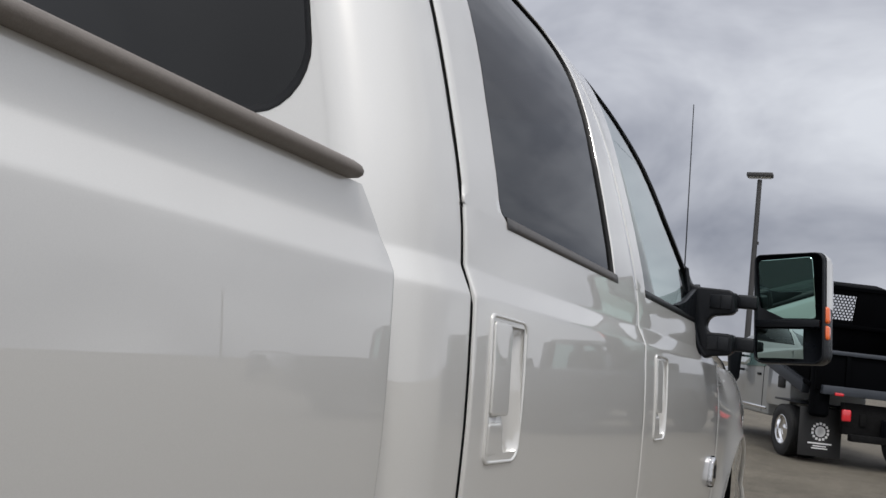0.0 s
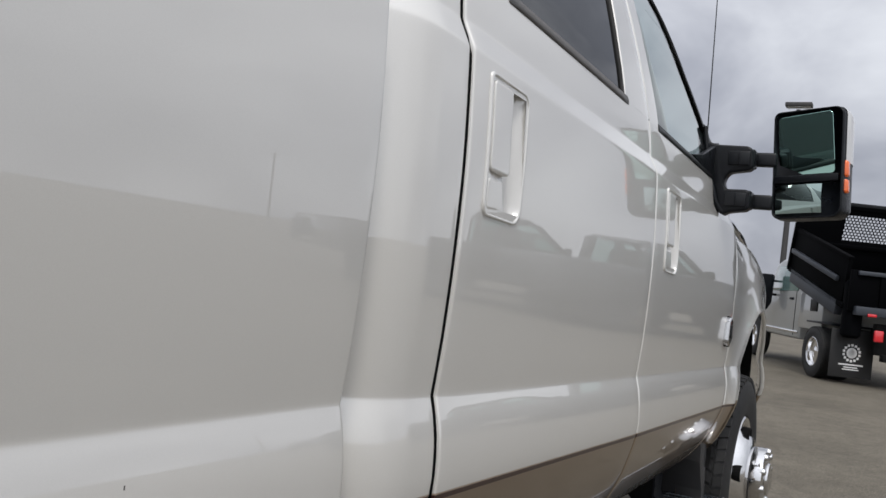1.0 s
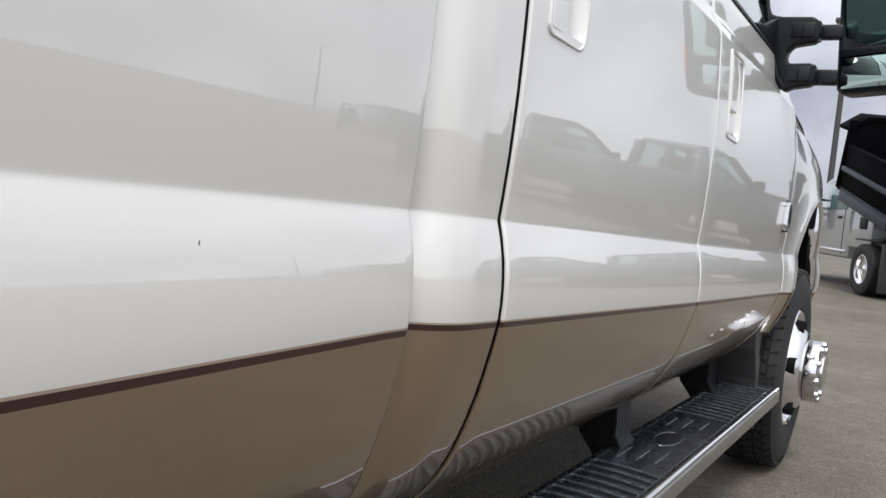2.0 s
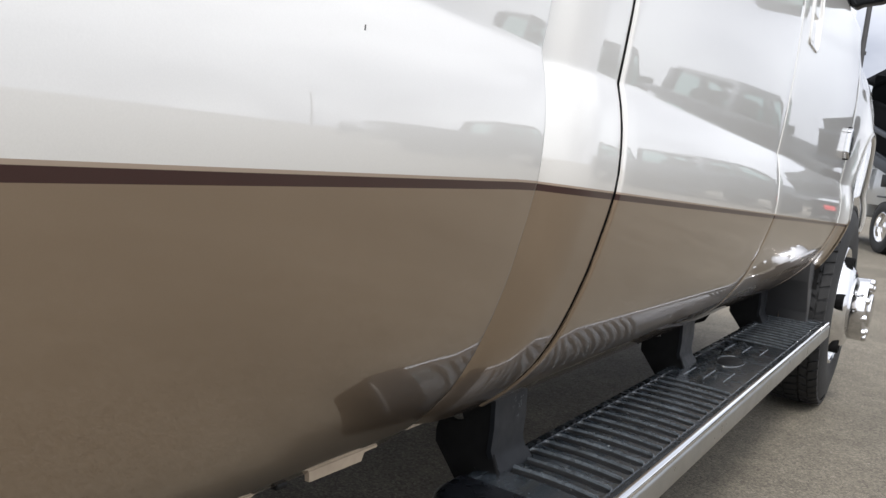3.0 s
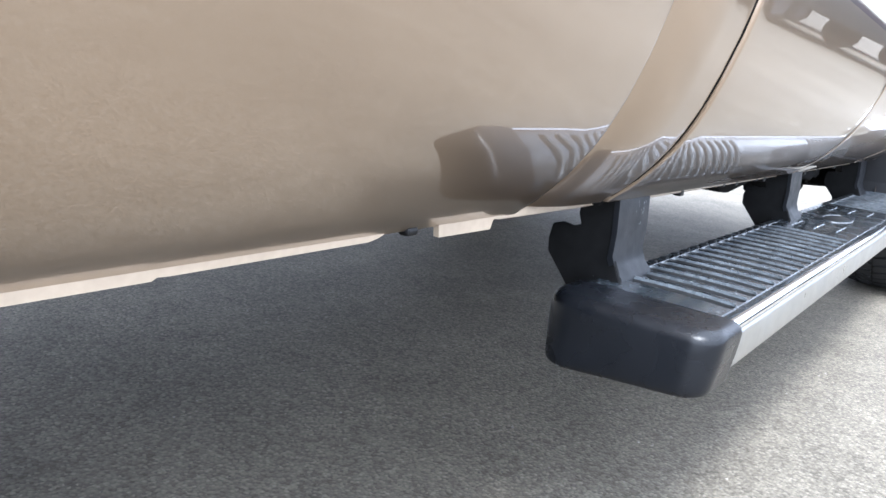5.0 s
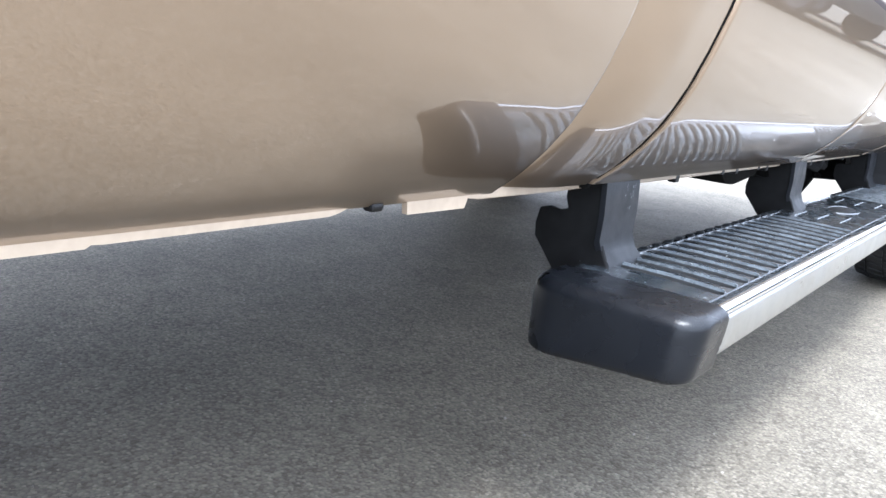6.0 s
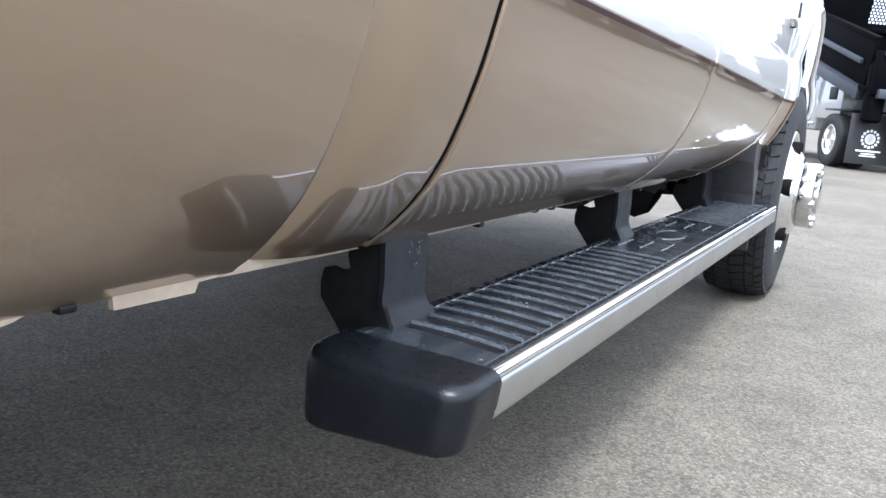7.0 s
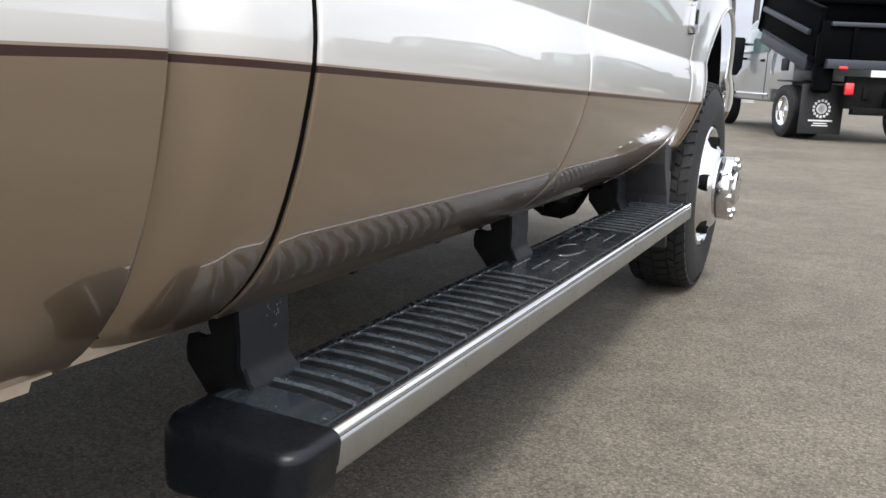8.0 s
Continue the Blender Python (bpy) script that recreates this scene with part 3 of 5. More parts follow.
def pane_mesh(name, outline, side, mat, depth):
    """A curved pane: rows of faces between the outline's two edges, following the cab's side."""
    n = len(outline)
    lo, hi = min(z for _, z in outline), max(z for _, z in outline)
    rows, cols = 40, 6
    verts, faces = [], []
    for j in range(rows + 1):
        z = lo + (hi - lo) * (0.0015 + 0.997 * j / rows)
        ys = []
        for k in range(n):
            (ya, za), (yb, zb) = outline[k], outline[(k + 1) % n]
            if (za - z) * (zb - z) <= 0 and za != zb:
                ys.append(ya + (yb - ya) * (z - za) / (zb - za))
        for i in range(cols + 1):
            y = min(ys) + (max(ys) - min(ys)) * i / cols
            verts.append((mirrored(skin_x(min(y, 1.9), z) - depth, side), y, lift(y, z)))
    w = cols + 1
    for j in range(rows):
        for i in range(cols):
            f = (j * w + i, j * w + i + 1, (j + 1) * w + i + 1, (j + 1) * w + i)
            faces.append(f if side > 0 else f[::-1])
    return mesh_from(name, verts, faces, mat)


REAR_OUT = rounded([(-0.0684, 1.535), (0.856, 1.535), (0.840, 1.85), (0.840, 2.135), (-0.0600, 2.135), (-0.0640, 1.56)], [0.003, 0.004, 0.3, 0.03, 0.05, 0.006])
REAR_IN = rounded([(0.056, 1.536), (0.674, 1.536), (0.703, 1.80), (0.798, 2.122), (0.110, 2.115), (0.066, 1.72)], [0.032, 0.006, 0.4, 0.09, 0.05, 0.3])
FRONT_OUT = rounded([(0.8605, 1.535), (1.820, 1.535), (1.470, 1.828), (1.368, 1.989), (1.206, 2.091), (1.060, 2.137), (0.845, 2.140)], [0.004, 0.02, 0.30, 0.20, 0.25, 0.03, 0.02])
FRONT_IN = rounded([(0.948, 1.536), (1.790, 1.536), (1.455, 1.816), (1.355, 1.977), (1.198, 2.080), (1.055, 2.126), (0.940, 1.86)], [0.02, 0.02, 0.30, 0.20, 0.25, 0.010, 0.3])
for side in (1, -1):
    rf = part("rear_door_frame", frame_ring("rear_door_frame", REAR_OUT, REAR_IN, side, WHITE), truck)
    ff = part("front_door_frame", frame_ring("front_door_frame", FRONT_OUT, FRONT_IN, side, WHITE, trim=GASKET), truck)
    def shrink(loop, k):
        cy = sum(p[0] for p in loop) / len(loop)
        cz = sum(p[1] for p in loop) / len(loop)
        out = []
        for y, z in loop:
            d = math.hypot(y - cy, z - cz)
            out.append((y + (cy - y) / d * k, z + (cz - z) / d * k))
        return out
    part("window_gasket", frame_ring("window_gasket", REAR_IN, shrink(REAR_IN, 0.009), side, GASKET, 0.008, -0.002), rf, "black rubber gasket")
    part("window_gasket", frame_ring("window_gasket", FRONT_IN, shrink(FRONT_IN, 0.010), side, GASKET, 0.008, -0.002), ff, "black rubber gasket")
    p1 = part("rear_door_glass", pane_mesh("rear_door_glass", REAR_IN, side, PRIVACY, 0.008), truck, "dark privacy glass")
    p2 = part("front_door_glass", pane_mesh("front_door_glass", FRONT_IN, side, CLEAR, 0.007), truck, "green-tinted glass")
    p1.visible_shadow = p2.visible_shadow = False


def belt_strip(y0, y1, side):
    """The grey seal strip under a door window."""
    verts, faces = [], []
    n = 14
    for k in range(n + 1):
        y = y0 + (y1 - y0) * k / n
        for dz, dx in ((0.014, -0.010), (0.013, 0.0008), (0.003, 0.0022), (-0.005, 0.0015), (-0.006, -0.006)):
            z = 1.533 + dz
            verts.append((mirrored(skin_x(min(y, 1.9), z) + dx, side), y, lift(y, z)))
    for k in range(n):
        for j in range(4):
            f = (k * 5 + j, k * 5 + j + 1, (k + 1) * 5 + j + 1, (k + 1) * 5 + j)
            faces.append(f if side > 0 else f[::-1])
    for k in (0, n):
        faces.append(tuple(k * 5 + j for j in range(5)))
    return mesh_from("belt_strip", verts, faces, SEAL)


for side in (1, -1):
    part("belt_strip", belt_strip(0.078, 0.689, side), truck, "grey seal strip")
    part("belt_strip", belt_strip(0.944, 1.78, side), truck, "black seal strip").data.materials[0] = GASKET

# ---- roof, back wall, glass, hood and the parts that close the truck ----


def roof_mesh():
    verts, faces = [], []
    us = [k / 20 for k in range(21)]
    ys = [-0.25, -0.235, -0.20, -0.1, 0.1, 0.4, 0.7, 0.9, 1.02, 1.10, 1.14]
    for y in ys:
        for u in us:
            x = -0.268 + (2 * MID + 0.536) * u
            edge = abs(2 * u - 1)
            z = 2.116 + 0.035 * (1 - edge ** 3)
            if y < -0.2:
                z -= 0.02 * ((-0.2 - y) / 0.05)
            if y > 0.9:
                z -= 0.6 * (y - 0.9) ** 1.4
            verts.append((x, y, lift(y, z)))
    w = 21
    for j in range(len(ys) - 1):
        for i in range(20):
            faces.append((j * w + i, j * w + i + 1, (j + 1) * w + i + 1, (j + 1) * w + i)[::-1])
    return mesh_from("roof", verts, faces, WHITE)


roof = part("roof", roof_mesh(), truck)
sol = roof.modifiers.new("thickness", "SOLIDIFY")
sol.thickness, sol.offset = 0.03, -1


def back_wall():
    """The cab's back wall with its window opening, and the dark glass in it."""
    outer = rounded([(-0.104, 1.50), (2 * MID + 0.104, 1.50), (2 * MID + 0.285, 2.115), (-0.285, 2.115)], [0.01, 0.01, 0.07, 0.07], arc=8)
    inner = rounded([(-0.158, 1.606), (2 * MID + 0.158, 1.606), (2 * MID + 0.240, 1.985), (-0.240, 1.985)], [0.075, 0.075, 0.07, 0.07], arc=8)
    n = len(outer)
    verts, faces = [], []
    for loop, y in ((outer, -0.235), (outer, -0.2484), (inner, -0.2484), (inner, -0.246), (inner, -0.225)):
        verts += [(x, y, lift(y, z)) for x, z in loop]
    for j in range(4):
        for i in range(n):
            faces.append((j * n + i, j * n + (i + 1) % n, (j + 1) * n + (i + 1) % n, (j + 1) * n + i)[::-1])
    wall = part("cab_back_wall", mesh_from("cab_back_wall", verts, faces, WHITE), truck)
    wall.data.set_sharp_from_angle(angle=radians(40))
    bm = bmesh.new()
    vs = [bm.verts.new((x, -0.2475, lift(-0.25, z))) for x, z in inner]
    bm.faces.new(vs)
    g = part("back_glass", bm, wall, "dark privacy glass", BACK_TINT)
    g.visible_shadow = False
    ins = [(x + (MID - x) * 0.012, z + (1.80 - z) * 0.05) for x, z in inner]
    verts = [(x, y, lift(-0.25, z)) for loop, y in ((inner, -0.2495), (ins, -0.2495), (ins, -0.2465)) for x, z in loop]
    faces = [(j * n + i, j * n + (i + 1) % n, (j + 1) * n + (i + 1) % n, (j + 1) * n + i)[::-1] for j in range(2) for i in range(n)]
    part("window_gasket", mesh_from("window_gasket", verts, faces, GASKET), wall, "black rubber gasket")

    part("cab_back_lower", box((1.80, 0.02, 0.92), (MID, -0.236, 1.06), 0.004), truck, "white cab back panel", WHITE)


back_wall()


def windshield():
    verts, faces = [], []
    n = 16
    for k in range(2):
        for j in range(n + 1):
            u = j / n
            bow = 1 - (2 * u - 1) ** 2
            if k == 0:
                verts.append((-0.20 + (2 * MID + 0.40) * u, 1.78 + 0.24 * bow, 1.47))
            else:
                verts.append((-0.29 + (2 * MID + 0.58) * u, 1.08 + 0.12 * bow, 2.06))
    faces = [(j, j + 1, n + 2 + j, n + 1 + j)[::-1] for j in range(n)]
    g = part("windshield", mesh_from("windshield", verts, faces, CLEAR), truck, "green-tinted glass")
    g.visible_shadow = False
    for side in (1, -1):
        bm = tube([(mirrored(-0.19, side), 1.80, 1.46), (mirrored(-0.20, side), 1.54, 1.66), (mirrored(-0.235, side), 1.30, 1.88), (mirrored(-0.290, side), 1.03, 2.045)], 0.028, 10)
        part("windshield_pillar", bm, truck, "white windshield pillar", WHITE, True)


windshield()


def hood():
    verts, faces = [], []
    ys = [1.84, 1.90, 2.0, 2.2, 2.5, 2.8, 3.05, 3.25, 3.38, 3.45]
    n = 24
    for y in ys:
        for j in range(n + 1):
            u = j / n
            e = abs(2 * u - 1)
            x = -0.085 + (2 * MID + 0.17) * u
            if y > 2.35:
                x += (0.15 * (y - 2.35) ** 2) * (-1 if u < 0.5 else 1) * e
            z = 1.385 + 0.085 * (1 - e ** 2.6) - 0.05 * (y - 1.9)
            if y > 3.05:
                z -= 0.55 * (y - 3.05) ** 2
            verts.append((x, y, z if y > 1.86 else z + 0.01))
    w = n + 1
    faces = [(j * w + i, j * w + i + 1, (j + 1) * w + i + 1, (j + 1) * w + i)[::-1] for j in range(len(ys) - 1) for i in range(n)]
    ob = part("hood", mesh_from("hood", verts, faces, WHITE), truck)
    m = ob.modifiers.new("thickness", "SOLIDIFY")
    m.thickness, m.offset = 0.02, -1


hood()
part("nose_panel", box((1.62, 0.08, 0.50), (MID, 3.46, 0.98), 0.03), truck, "white nose panel", WHITE, True)
part("bumper", box((1.64, 0.16, 0.24), (MID, 3.52, 0.66), 0.05, 3), truck, "chrome front bumper", CHROME, True)
part("cowl", box((1.76, 0.16, 0.04), (MID, 1.88, 1.44), 0.012), truck, "black plastic cowl", BLACK_PLASTIC, True)
part("tailgate", box((1.86, 0.06, 0.98), (MID, -2.90, 1.02), 0.02), truck, "white tailgate", WHITE, True)
part("bed_floor", box((1.72, 2.55, 0.04), (MID, -1.60, 0.98), 0.008), truck, "white bed floor", WHITE, True)
part("bed_front_wall", box((1.86, 0.016, 0.62), (MID, -0.294, 1.15), 0.004), truck, "white bed front wall", WHITE, True)
for side in (1, -1):
    part("bed_inner_wall", box((0.03, 2.5, 0.52), (mirrored(-0.125, side), -1.62, 1.235), 0.006), truck, "white bed inner wall", WHITE, True)
    part("bed_top_ledge", box((0.10, 2.42, 0.012), (mirrored(-0.082, side), -1.60, 1.515), 0.004), truck, "white bed top ledge", WHITE, True)


for ya, yb, za, zb in ((-0.078, -0.058, 0.50, 1.53), (0.846, 0.872, 0.50, 1.53)):
    for side in (1, -1):
        vs, fs = [], []
        zz = [za + (zb - za) * k / 40 for k in range(41)]
        for z in zz:
            for y in (ya, yb):
                vs.append((mirrored(skin_x(y, z) - 0.0050, side), y, lift(y, z)))
        fs = [(2 * k, 2 * k + 1, 2 * k + 3, 2 * k + 2) for k in range(40)]
        part("door_seal", mesh_from("door_seal", vs, fs, DOOR_SEAL), truck, "black rubber door seal")
vs = []
for k in range(13):
    z = 1.53 + 0.47 * k / 12
    vs += [(skin_x(-0.06, z) - 0.0042, -0.0727, lift(-0.08, z)), (skin_x(-0.06, z) - 0.0042, -0.0600, lift(-0.05, z))]
part("door_seal", mesh_from("door_seal", vs, [(2 * k, 2 * k + 1, 2 * k + 3, 2 * k + 2) for k in range(12)], DOOR_SEAL), truck, "black rubber door seal")

# ---- bed rail, flange, handles, badge, antenna ----


def rail_cap(side):
    """Plastic cap on the bed's top edge, with a rounded front end."""
    prof = [(-0.12, 1.513), (-0.115, 1.518), (-0.035, 1.5195), (-0.021, 1.518), (-0.013, 1.5135), (-0.0100, 1.5085), (-0.0112, 1.5030), (-0.0165, 1.5000), (-0.05, 1.4990)]
    ys = [-2.86, -2.0, -1.2, -0.8, -0.5, -0.352, -0.346, -0.342, -0.3395, -0.3385]
    verts, faces = [], []
    for y in ys:
        k = max(0.0, (y + 0.352) / 0.0135)
        f = math.sqrt(max(0.0, 1 - k * k)) if k > 0 else 1.0
        for x, z in prof:
            zz = 1.5090 + (z - 1.5090) * (0.45 + 0.55 * f)
            xx = -0.05 + (x + 0.05) * (0.75 + 0.25 * f)
            verts.append((mirrored(xx, side), y, lift(y, zz)))
    n = len(prof)
    for j in range(len(ys) - 1):
        for i in range(n - 1):
            f = (j * n + i, j * n + i + 1, (j + 1) * n + i + 1, (j + 1) * n + i)
            faces.append(f[::-1] if side > 0 else f)
    last = (len(ys) - 1) * n
    faces.append(tuple(range(last, last + n)))
    return mesh_from("bed_rail_cap", verts, faces, RAIL)


for side in (1, -1):
    part("bed_rail_cap", rail_cap(side), truck, "taupe plastic bed rail cap")


def weld_flange():
    """The uneven pale seam under the bed's side and the cab's sill."""
    steps = [(-2.8, 0.4862), (-0.700, 0.4855), (-0.696, 0.4876), (-0.688, 0.4870), (-0.500, 0.4878), (-0.488, 0.4900), (-0.478, 0.4935), (-0.405, 0.4935), (-0.403, 0.4815), (-0.317, 0.4808), (-0.313, 0.4900), (-0.290, 0.4905)]
    verts, faces = [], []
    for a, z in steps:
        for x in (-0.1435, -0.1495):
            verts += [(x, a, 0.497), (x, a, z)]
    for k in range(len(steps) - 1):
        b = 4 * k
        faces += [(b, b + 1, b + 5, b + 4), (b + 2, b + 6, b + 7, b + 3), (b + 1, b + 3, b + 7, b + 5)]
    me = mesh_from("weld_flange", verts, faces, PRIMER, smooth=False)
    part("weld_flange", me, truck, "pale beige weld flange")
    part("weld_flange", prism([(-0.33, 0.4955), (-0.33, 0.4900), (-0.255, 0.4800), (-0.07, 0.4785), (0.010, 0.4790), (0.010, 0.4985), (-0.33, 0.4985)], "x", -0.175, -0.169, 0.001, 1), truck, "pale beige weld flange", PRIMER)
    part("weld_flange", box((0.005, 1.86, 0.020), (-0.170, 0.98, 0.486), 0.002), truck, "pale beige weld flange", PRIMER)
    part("clip", box((0.012, 0.016, 0.008), (-0.146, -0.446, 0.4915), 0.003), truck, "small black clip", GASKET)
    for y, h in ((0.30, 0.016), (0.52, 0.010), (0.60, 0.014), (0.74, 0.010), (0.80, 0.018), (1.02, 0.012), (1.18, 0.020), (1.31, 0.012), (1.55, 0.016)):
        part("clip", box((0.014, 0.018, h), (-0.174, y, 0.478), 0.003), truck, "small black clip", GASKET)


weld_flange()


def door_handle(y0):
    """A pull handle in a moulded bezel with a scooped pocket and a lock cover."""
    base = part("door_handle", handle_bezel(y0), truck, "white painted pull handle in a scooped bezel")

    def slab(ya, yb, za, zb, rise, r, taper=0.0):
        loop = rounded([(ya, za), (yb + taper, za), (yb, zb), (ya, zb)], r, arc=5, edge=3)
        n = len(loop)
        cy, cz = sum(p[0] for p in loop) / n, sum(p[1] for p in loop) / n
        verts = []
        for inset, d in ((0.0, -0.022), (0.0, rise - 0.0022), (0.0007, rise - 0.0006), (0.0022, rise), (0.006, rise + 0.0001)):
            for y, z in loop:
                far = math.hypot(y - cy, z - cz)
                yy, zz = y + (cy - y) * inset / far, z + (cz - z) * inset / far
                verts.append((skin_x(y0, zz) + d, yy, lift(yy, zz)))
        faces = [(j * n + i, j * n + (i + 1) % n, (j + 1) * n + (i + 1) % n, (j + 1) * n + i) for j in range(4) for i in range(n)]
        faces.append(tuple(range(4 * n, 5 * n)))
        me = mesh_from("handle_piece", verts, faces, WHITE)
        me.set_sharp_from_angle(angle=radians(50))
        return me
    part("pull_lever", slab(y0 - 0.004, y0 + 0.058, 1.256, 1.386, 0.0030, 0.007), base)
    part("lock_cover", slab(y0 - 0.003, y0 + 0.044, 1.201, 1.2465, 0.0004, 0.006, taper=0.014), base)


def handle_bezel(y0):
    outer = rounded([(y0 - 0.016, 1.191), (y0 + 0.112, 1.189), (y0 + 0.122, 1.394), (y0 - 0.017, 1.396)], [0.014, 0.026, 0.016, 0.010], arc=7, edge=7)
    n = len(outer)
    cy, cz = y0 + 0.0495, 1.292

    def ring(k, kz, d):
        return [(cy + (y - cy) * k, cz + (z - cz) * kz, d) for y, z in outer]
    rings = [ring(1.0, 1.0, -0.004), ring(1.0, 1.0, 0.0018), ring(0.978, 0.988, 0.0032), ring(0.93, 0.968, 0.0034), ring(0.905, 0.955, 0.0022), ring(0.892, 0.948, -0.001)]
    # the pocket: deepest beside the lever, rising to the front edge; flush round the lock cover
    for k, kz in ((0.86, 0.932), (0.74, 0.86), (0.58, 0.72), (0.40, 0.52), (0.2, 0.28)):
        row = []
        for y, z in outer:
            yy, zz = cy + (y - cy) * k, cz + (z - cz) * kz
            u = (yy - y0 - 0.055) / 0.052
            deep = 0.019 * math.sqrt(max(0.0, 1 - max(0.0, min(1.0, u)) ** 2))
            flush = min(1.0, max(0.0, (1.272 - zz) / 0.014)) * min(1.0, max(0.0, (0.066 - (yy - y0)) / 0.012))
            row.append((yy, zz, -deep * (1 - flush) - 0.0012))
        rings.append(row)
    verts = [(skin_x(y0, z) + d, y, lift(y, z)) for r in rings for y, z, d in r]
    m = len(rings)
    faces = [(j * n + i, j * n + (i + 1) % n, (j + 1) * n + (i + 1) % n, (j + 1) * n + i) for j in range(m - 1) for i in range(n)]
    faces.append(tuple(range((m - 1) * n, m * n)))
    me = mesh_from("door_handle", verts, faces, WHITE)
    me.set_sharp_from_angle(angle=radians(55))
    return me


door_handle(0.0)
door_handle(0.977)

BADGE = material("dark_chrome", (0.58, 0.58, 0.59), 0.16, 1.0, rough_var=0.04, stain_scale=20)
badge = part("fender_badge", prism(rounded([(1.842, 0.955), (1.876, 0.938), (1.908, 0.955), (1.904, 1.026), (1.876, 1.040), (1.848, 1.026)], 0.006, 4, 2), "x", 0.012, 0.042, 0.006, 3), truck, "chrome fender badge", BADGE, True)
part("badge_inlay", prism(rounded([(1.862, 0.968), (1.892, 0.968), (1.889, 1.012), (1.865, 1.012)], 0.005, 4, 2), "x", 0.040, 0.0445, 0.0015, 1), badge, "dark grey inlay", STEEL_BLACK, True)
ant = part("antenna", tube([(-0.183, 2.27, 1.40), (-0.192, 2.262, 1.8), (-0.207, 2.25, 2.36)], 0.0032, 8, 0.0018), truck, "thin black whip antenna", STEEL_BLACK, True)
part("antenna_base", lathe([(1.385, 0.02), (1.405, 0.017), (1.43, 0.006)], "z", (-0.183, 2.27, 0), 16), ant, "", BLACK_PLASTIC, True)

part("hood_hinge_trim", tube([(-0.060, 2.06, 1.392), (-0.055, 2.21, 1.380), (-0.060, 2.5, 1.345), (-0.080, 2.8, 1.300)], 0.011, 8), truck, "bright trim at the hood's edge", CHROME, True)

# ---- running board ----
board = part("running_board", box((0.170, 2.14, 0.050), (-0.068, 1.012, 0.3545), 0.008), truck, "unseen black running board on the far side with a ribbed tread and stainless edge", STEEL_BLACK, True)
TOP = 0.3865


def tread_pad():
    """The ribbed plastic tread, with a plain badge field between two ribbed runs."""
    verts, faces, slots = [], [], []
    x0, x1 = -0.136, 0.020
    stops = (0.0, 0.012, 0.03, 0.055, 0.3, 0.5, 0.7, 0.945, 0.97, 0.988, 1.0)

    def band(ya, yb, za, zb, mat, mid=None):
        """A strip across the tread; strips of a channel draw together to its rounded ends."""
        k = len(verts)
        for u in stops:
            e = min(u, 1 - u) / 0.055
            f = 1.0 if e >= 1 else math.sqrt(max(0.0, 1 - (1 - e) ** 2))
            x = x0 + (x1 - x0) * u
            bow = 0.008 * (1 - (2 * u - 1) ** 2) - 0.013 * u
            for y, z, m in ((ya, za, mid if mid is None else mid[0]), (yb, zb, mid if mid is None else mid[1])):
                if m is not None:
                    y, z = m + (y - m) * f, TOP + (z - TOP) * f
                verts.append((x, y + bow, z))
        for j in range(len(stops) - 1):
            faces.append((k + 2 * j, k + 2 * j + 2, k + 2 * j + 3, k + 2 * j + 1))
            slots.append(mat)
    pitch = 0.0465
    runs = [(0.002, 17), (1.395, 14)]
    edge, last = -0.066, None
    # across one channel: rounded shoulder, round-bottomed channel coloured darker, high crest coloured lighter
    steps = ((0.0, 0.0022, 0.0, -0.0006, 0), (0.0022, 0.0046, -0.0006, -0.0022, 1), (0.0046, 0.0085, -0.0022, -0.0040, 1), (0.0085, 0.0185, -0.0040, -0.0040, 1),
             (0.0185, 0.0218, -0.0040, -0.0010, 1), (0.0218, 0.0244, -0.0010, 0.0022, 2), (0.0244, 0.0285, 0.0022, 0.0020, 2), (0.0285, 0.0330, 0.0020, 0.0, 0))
    for start, count in runs:
        for k in range(count):
            y = start + k * pitch
            m = y + 0.0140
            band(edge, y, TOP, TOP, 0, (last, m))
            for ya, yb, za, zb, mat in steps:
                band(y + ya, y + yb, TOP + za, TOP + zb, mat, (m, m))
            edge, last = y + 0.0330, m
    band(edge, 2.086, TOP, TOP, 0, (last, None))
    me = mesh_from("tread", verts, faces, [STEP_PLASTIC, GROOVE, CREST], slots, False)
    tread = part("tread", me, board, "dusty black ribbed tread")
    for xa, xb in ((-0.1560, x0), (x1, 0.0306)):
        vs = []
        for y in (-0.066, 2.086):
            vs += [(xa, y, TOP - (0.014 if xa < -0.15 else 0)), (xa + (0.004 if xa < -0.15 else 0), y, TOP - 0.001), (xb, y, TOP + 0.0006), (xb, y, TOP - 0.006)]
        part("tread_border", mesh_from("tread_border", vs, [(0, 1, 5, 4)[::-1], (1, 2, 6, 5)[::-1], (2, 3, 7, 6)[::-1]], STEP_PLASTIC, None, False), board)
    # the channels' inner ends wrap over the pad's edge
    end = bpy.data.meshes.new("rib_end")
    knob = box((0.014, 0.012, 0.005), (0, 0, 0), 0.002, 1, (0, -14, 8))
    knob.to_mesh(end)
    knob.free()
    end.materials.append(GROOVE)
    for start, count in runs:
        for k in range(count):
            part("rib_end", end, tread).location = (-0.1455, start + k * pitch + 0.0138, TOP - 0.0004)
    # plain oval and long dashes of the badge field
    oval = lathe([(-0.001, 0.040), (0.0016, 0.039), (0.0016, 0.033), (-0.001, 0.032)], "z", (0, 0, 0), 32)
    bmesh.ops.scale(oval, vec=(0.90, 2.1, 1.0), verts=oval.verts)
    bmesh.ops.translate(oval, vec=(-0.062, 1.090, TOP), verts=oval.verts)
    ring = part("oval_badge", oval, board, "plain raised oval", STEP_PLASTIC, True)
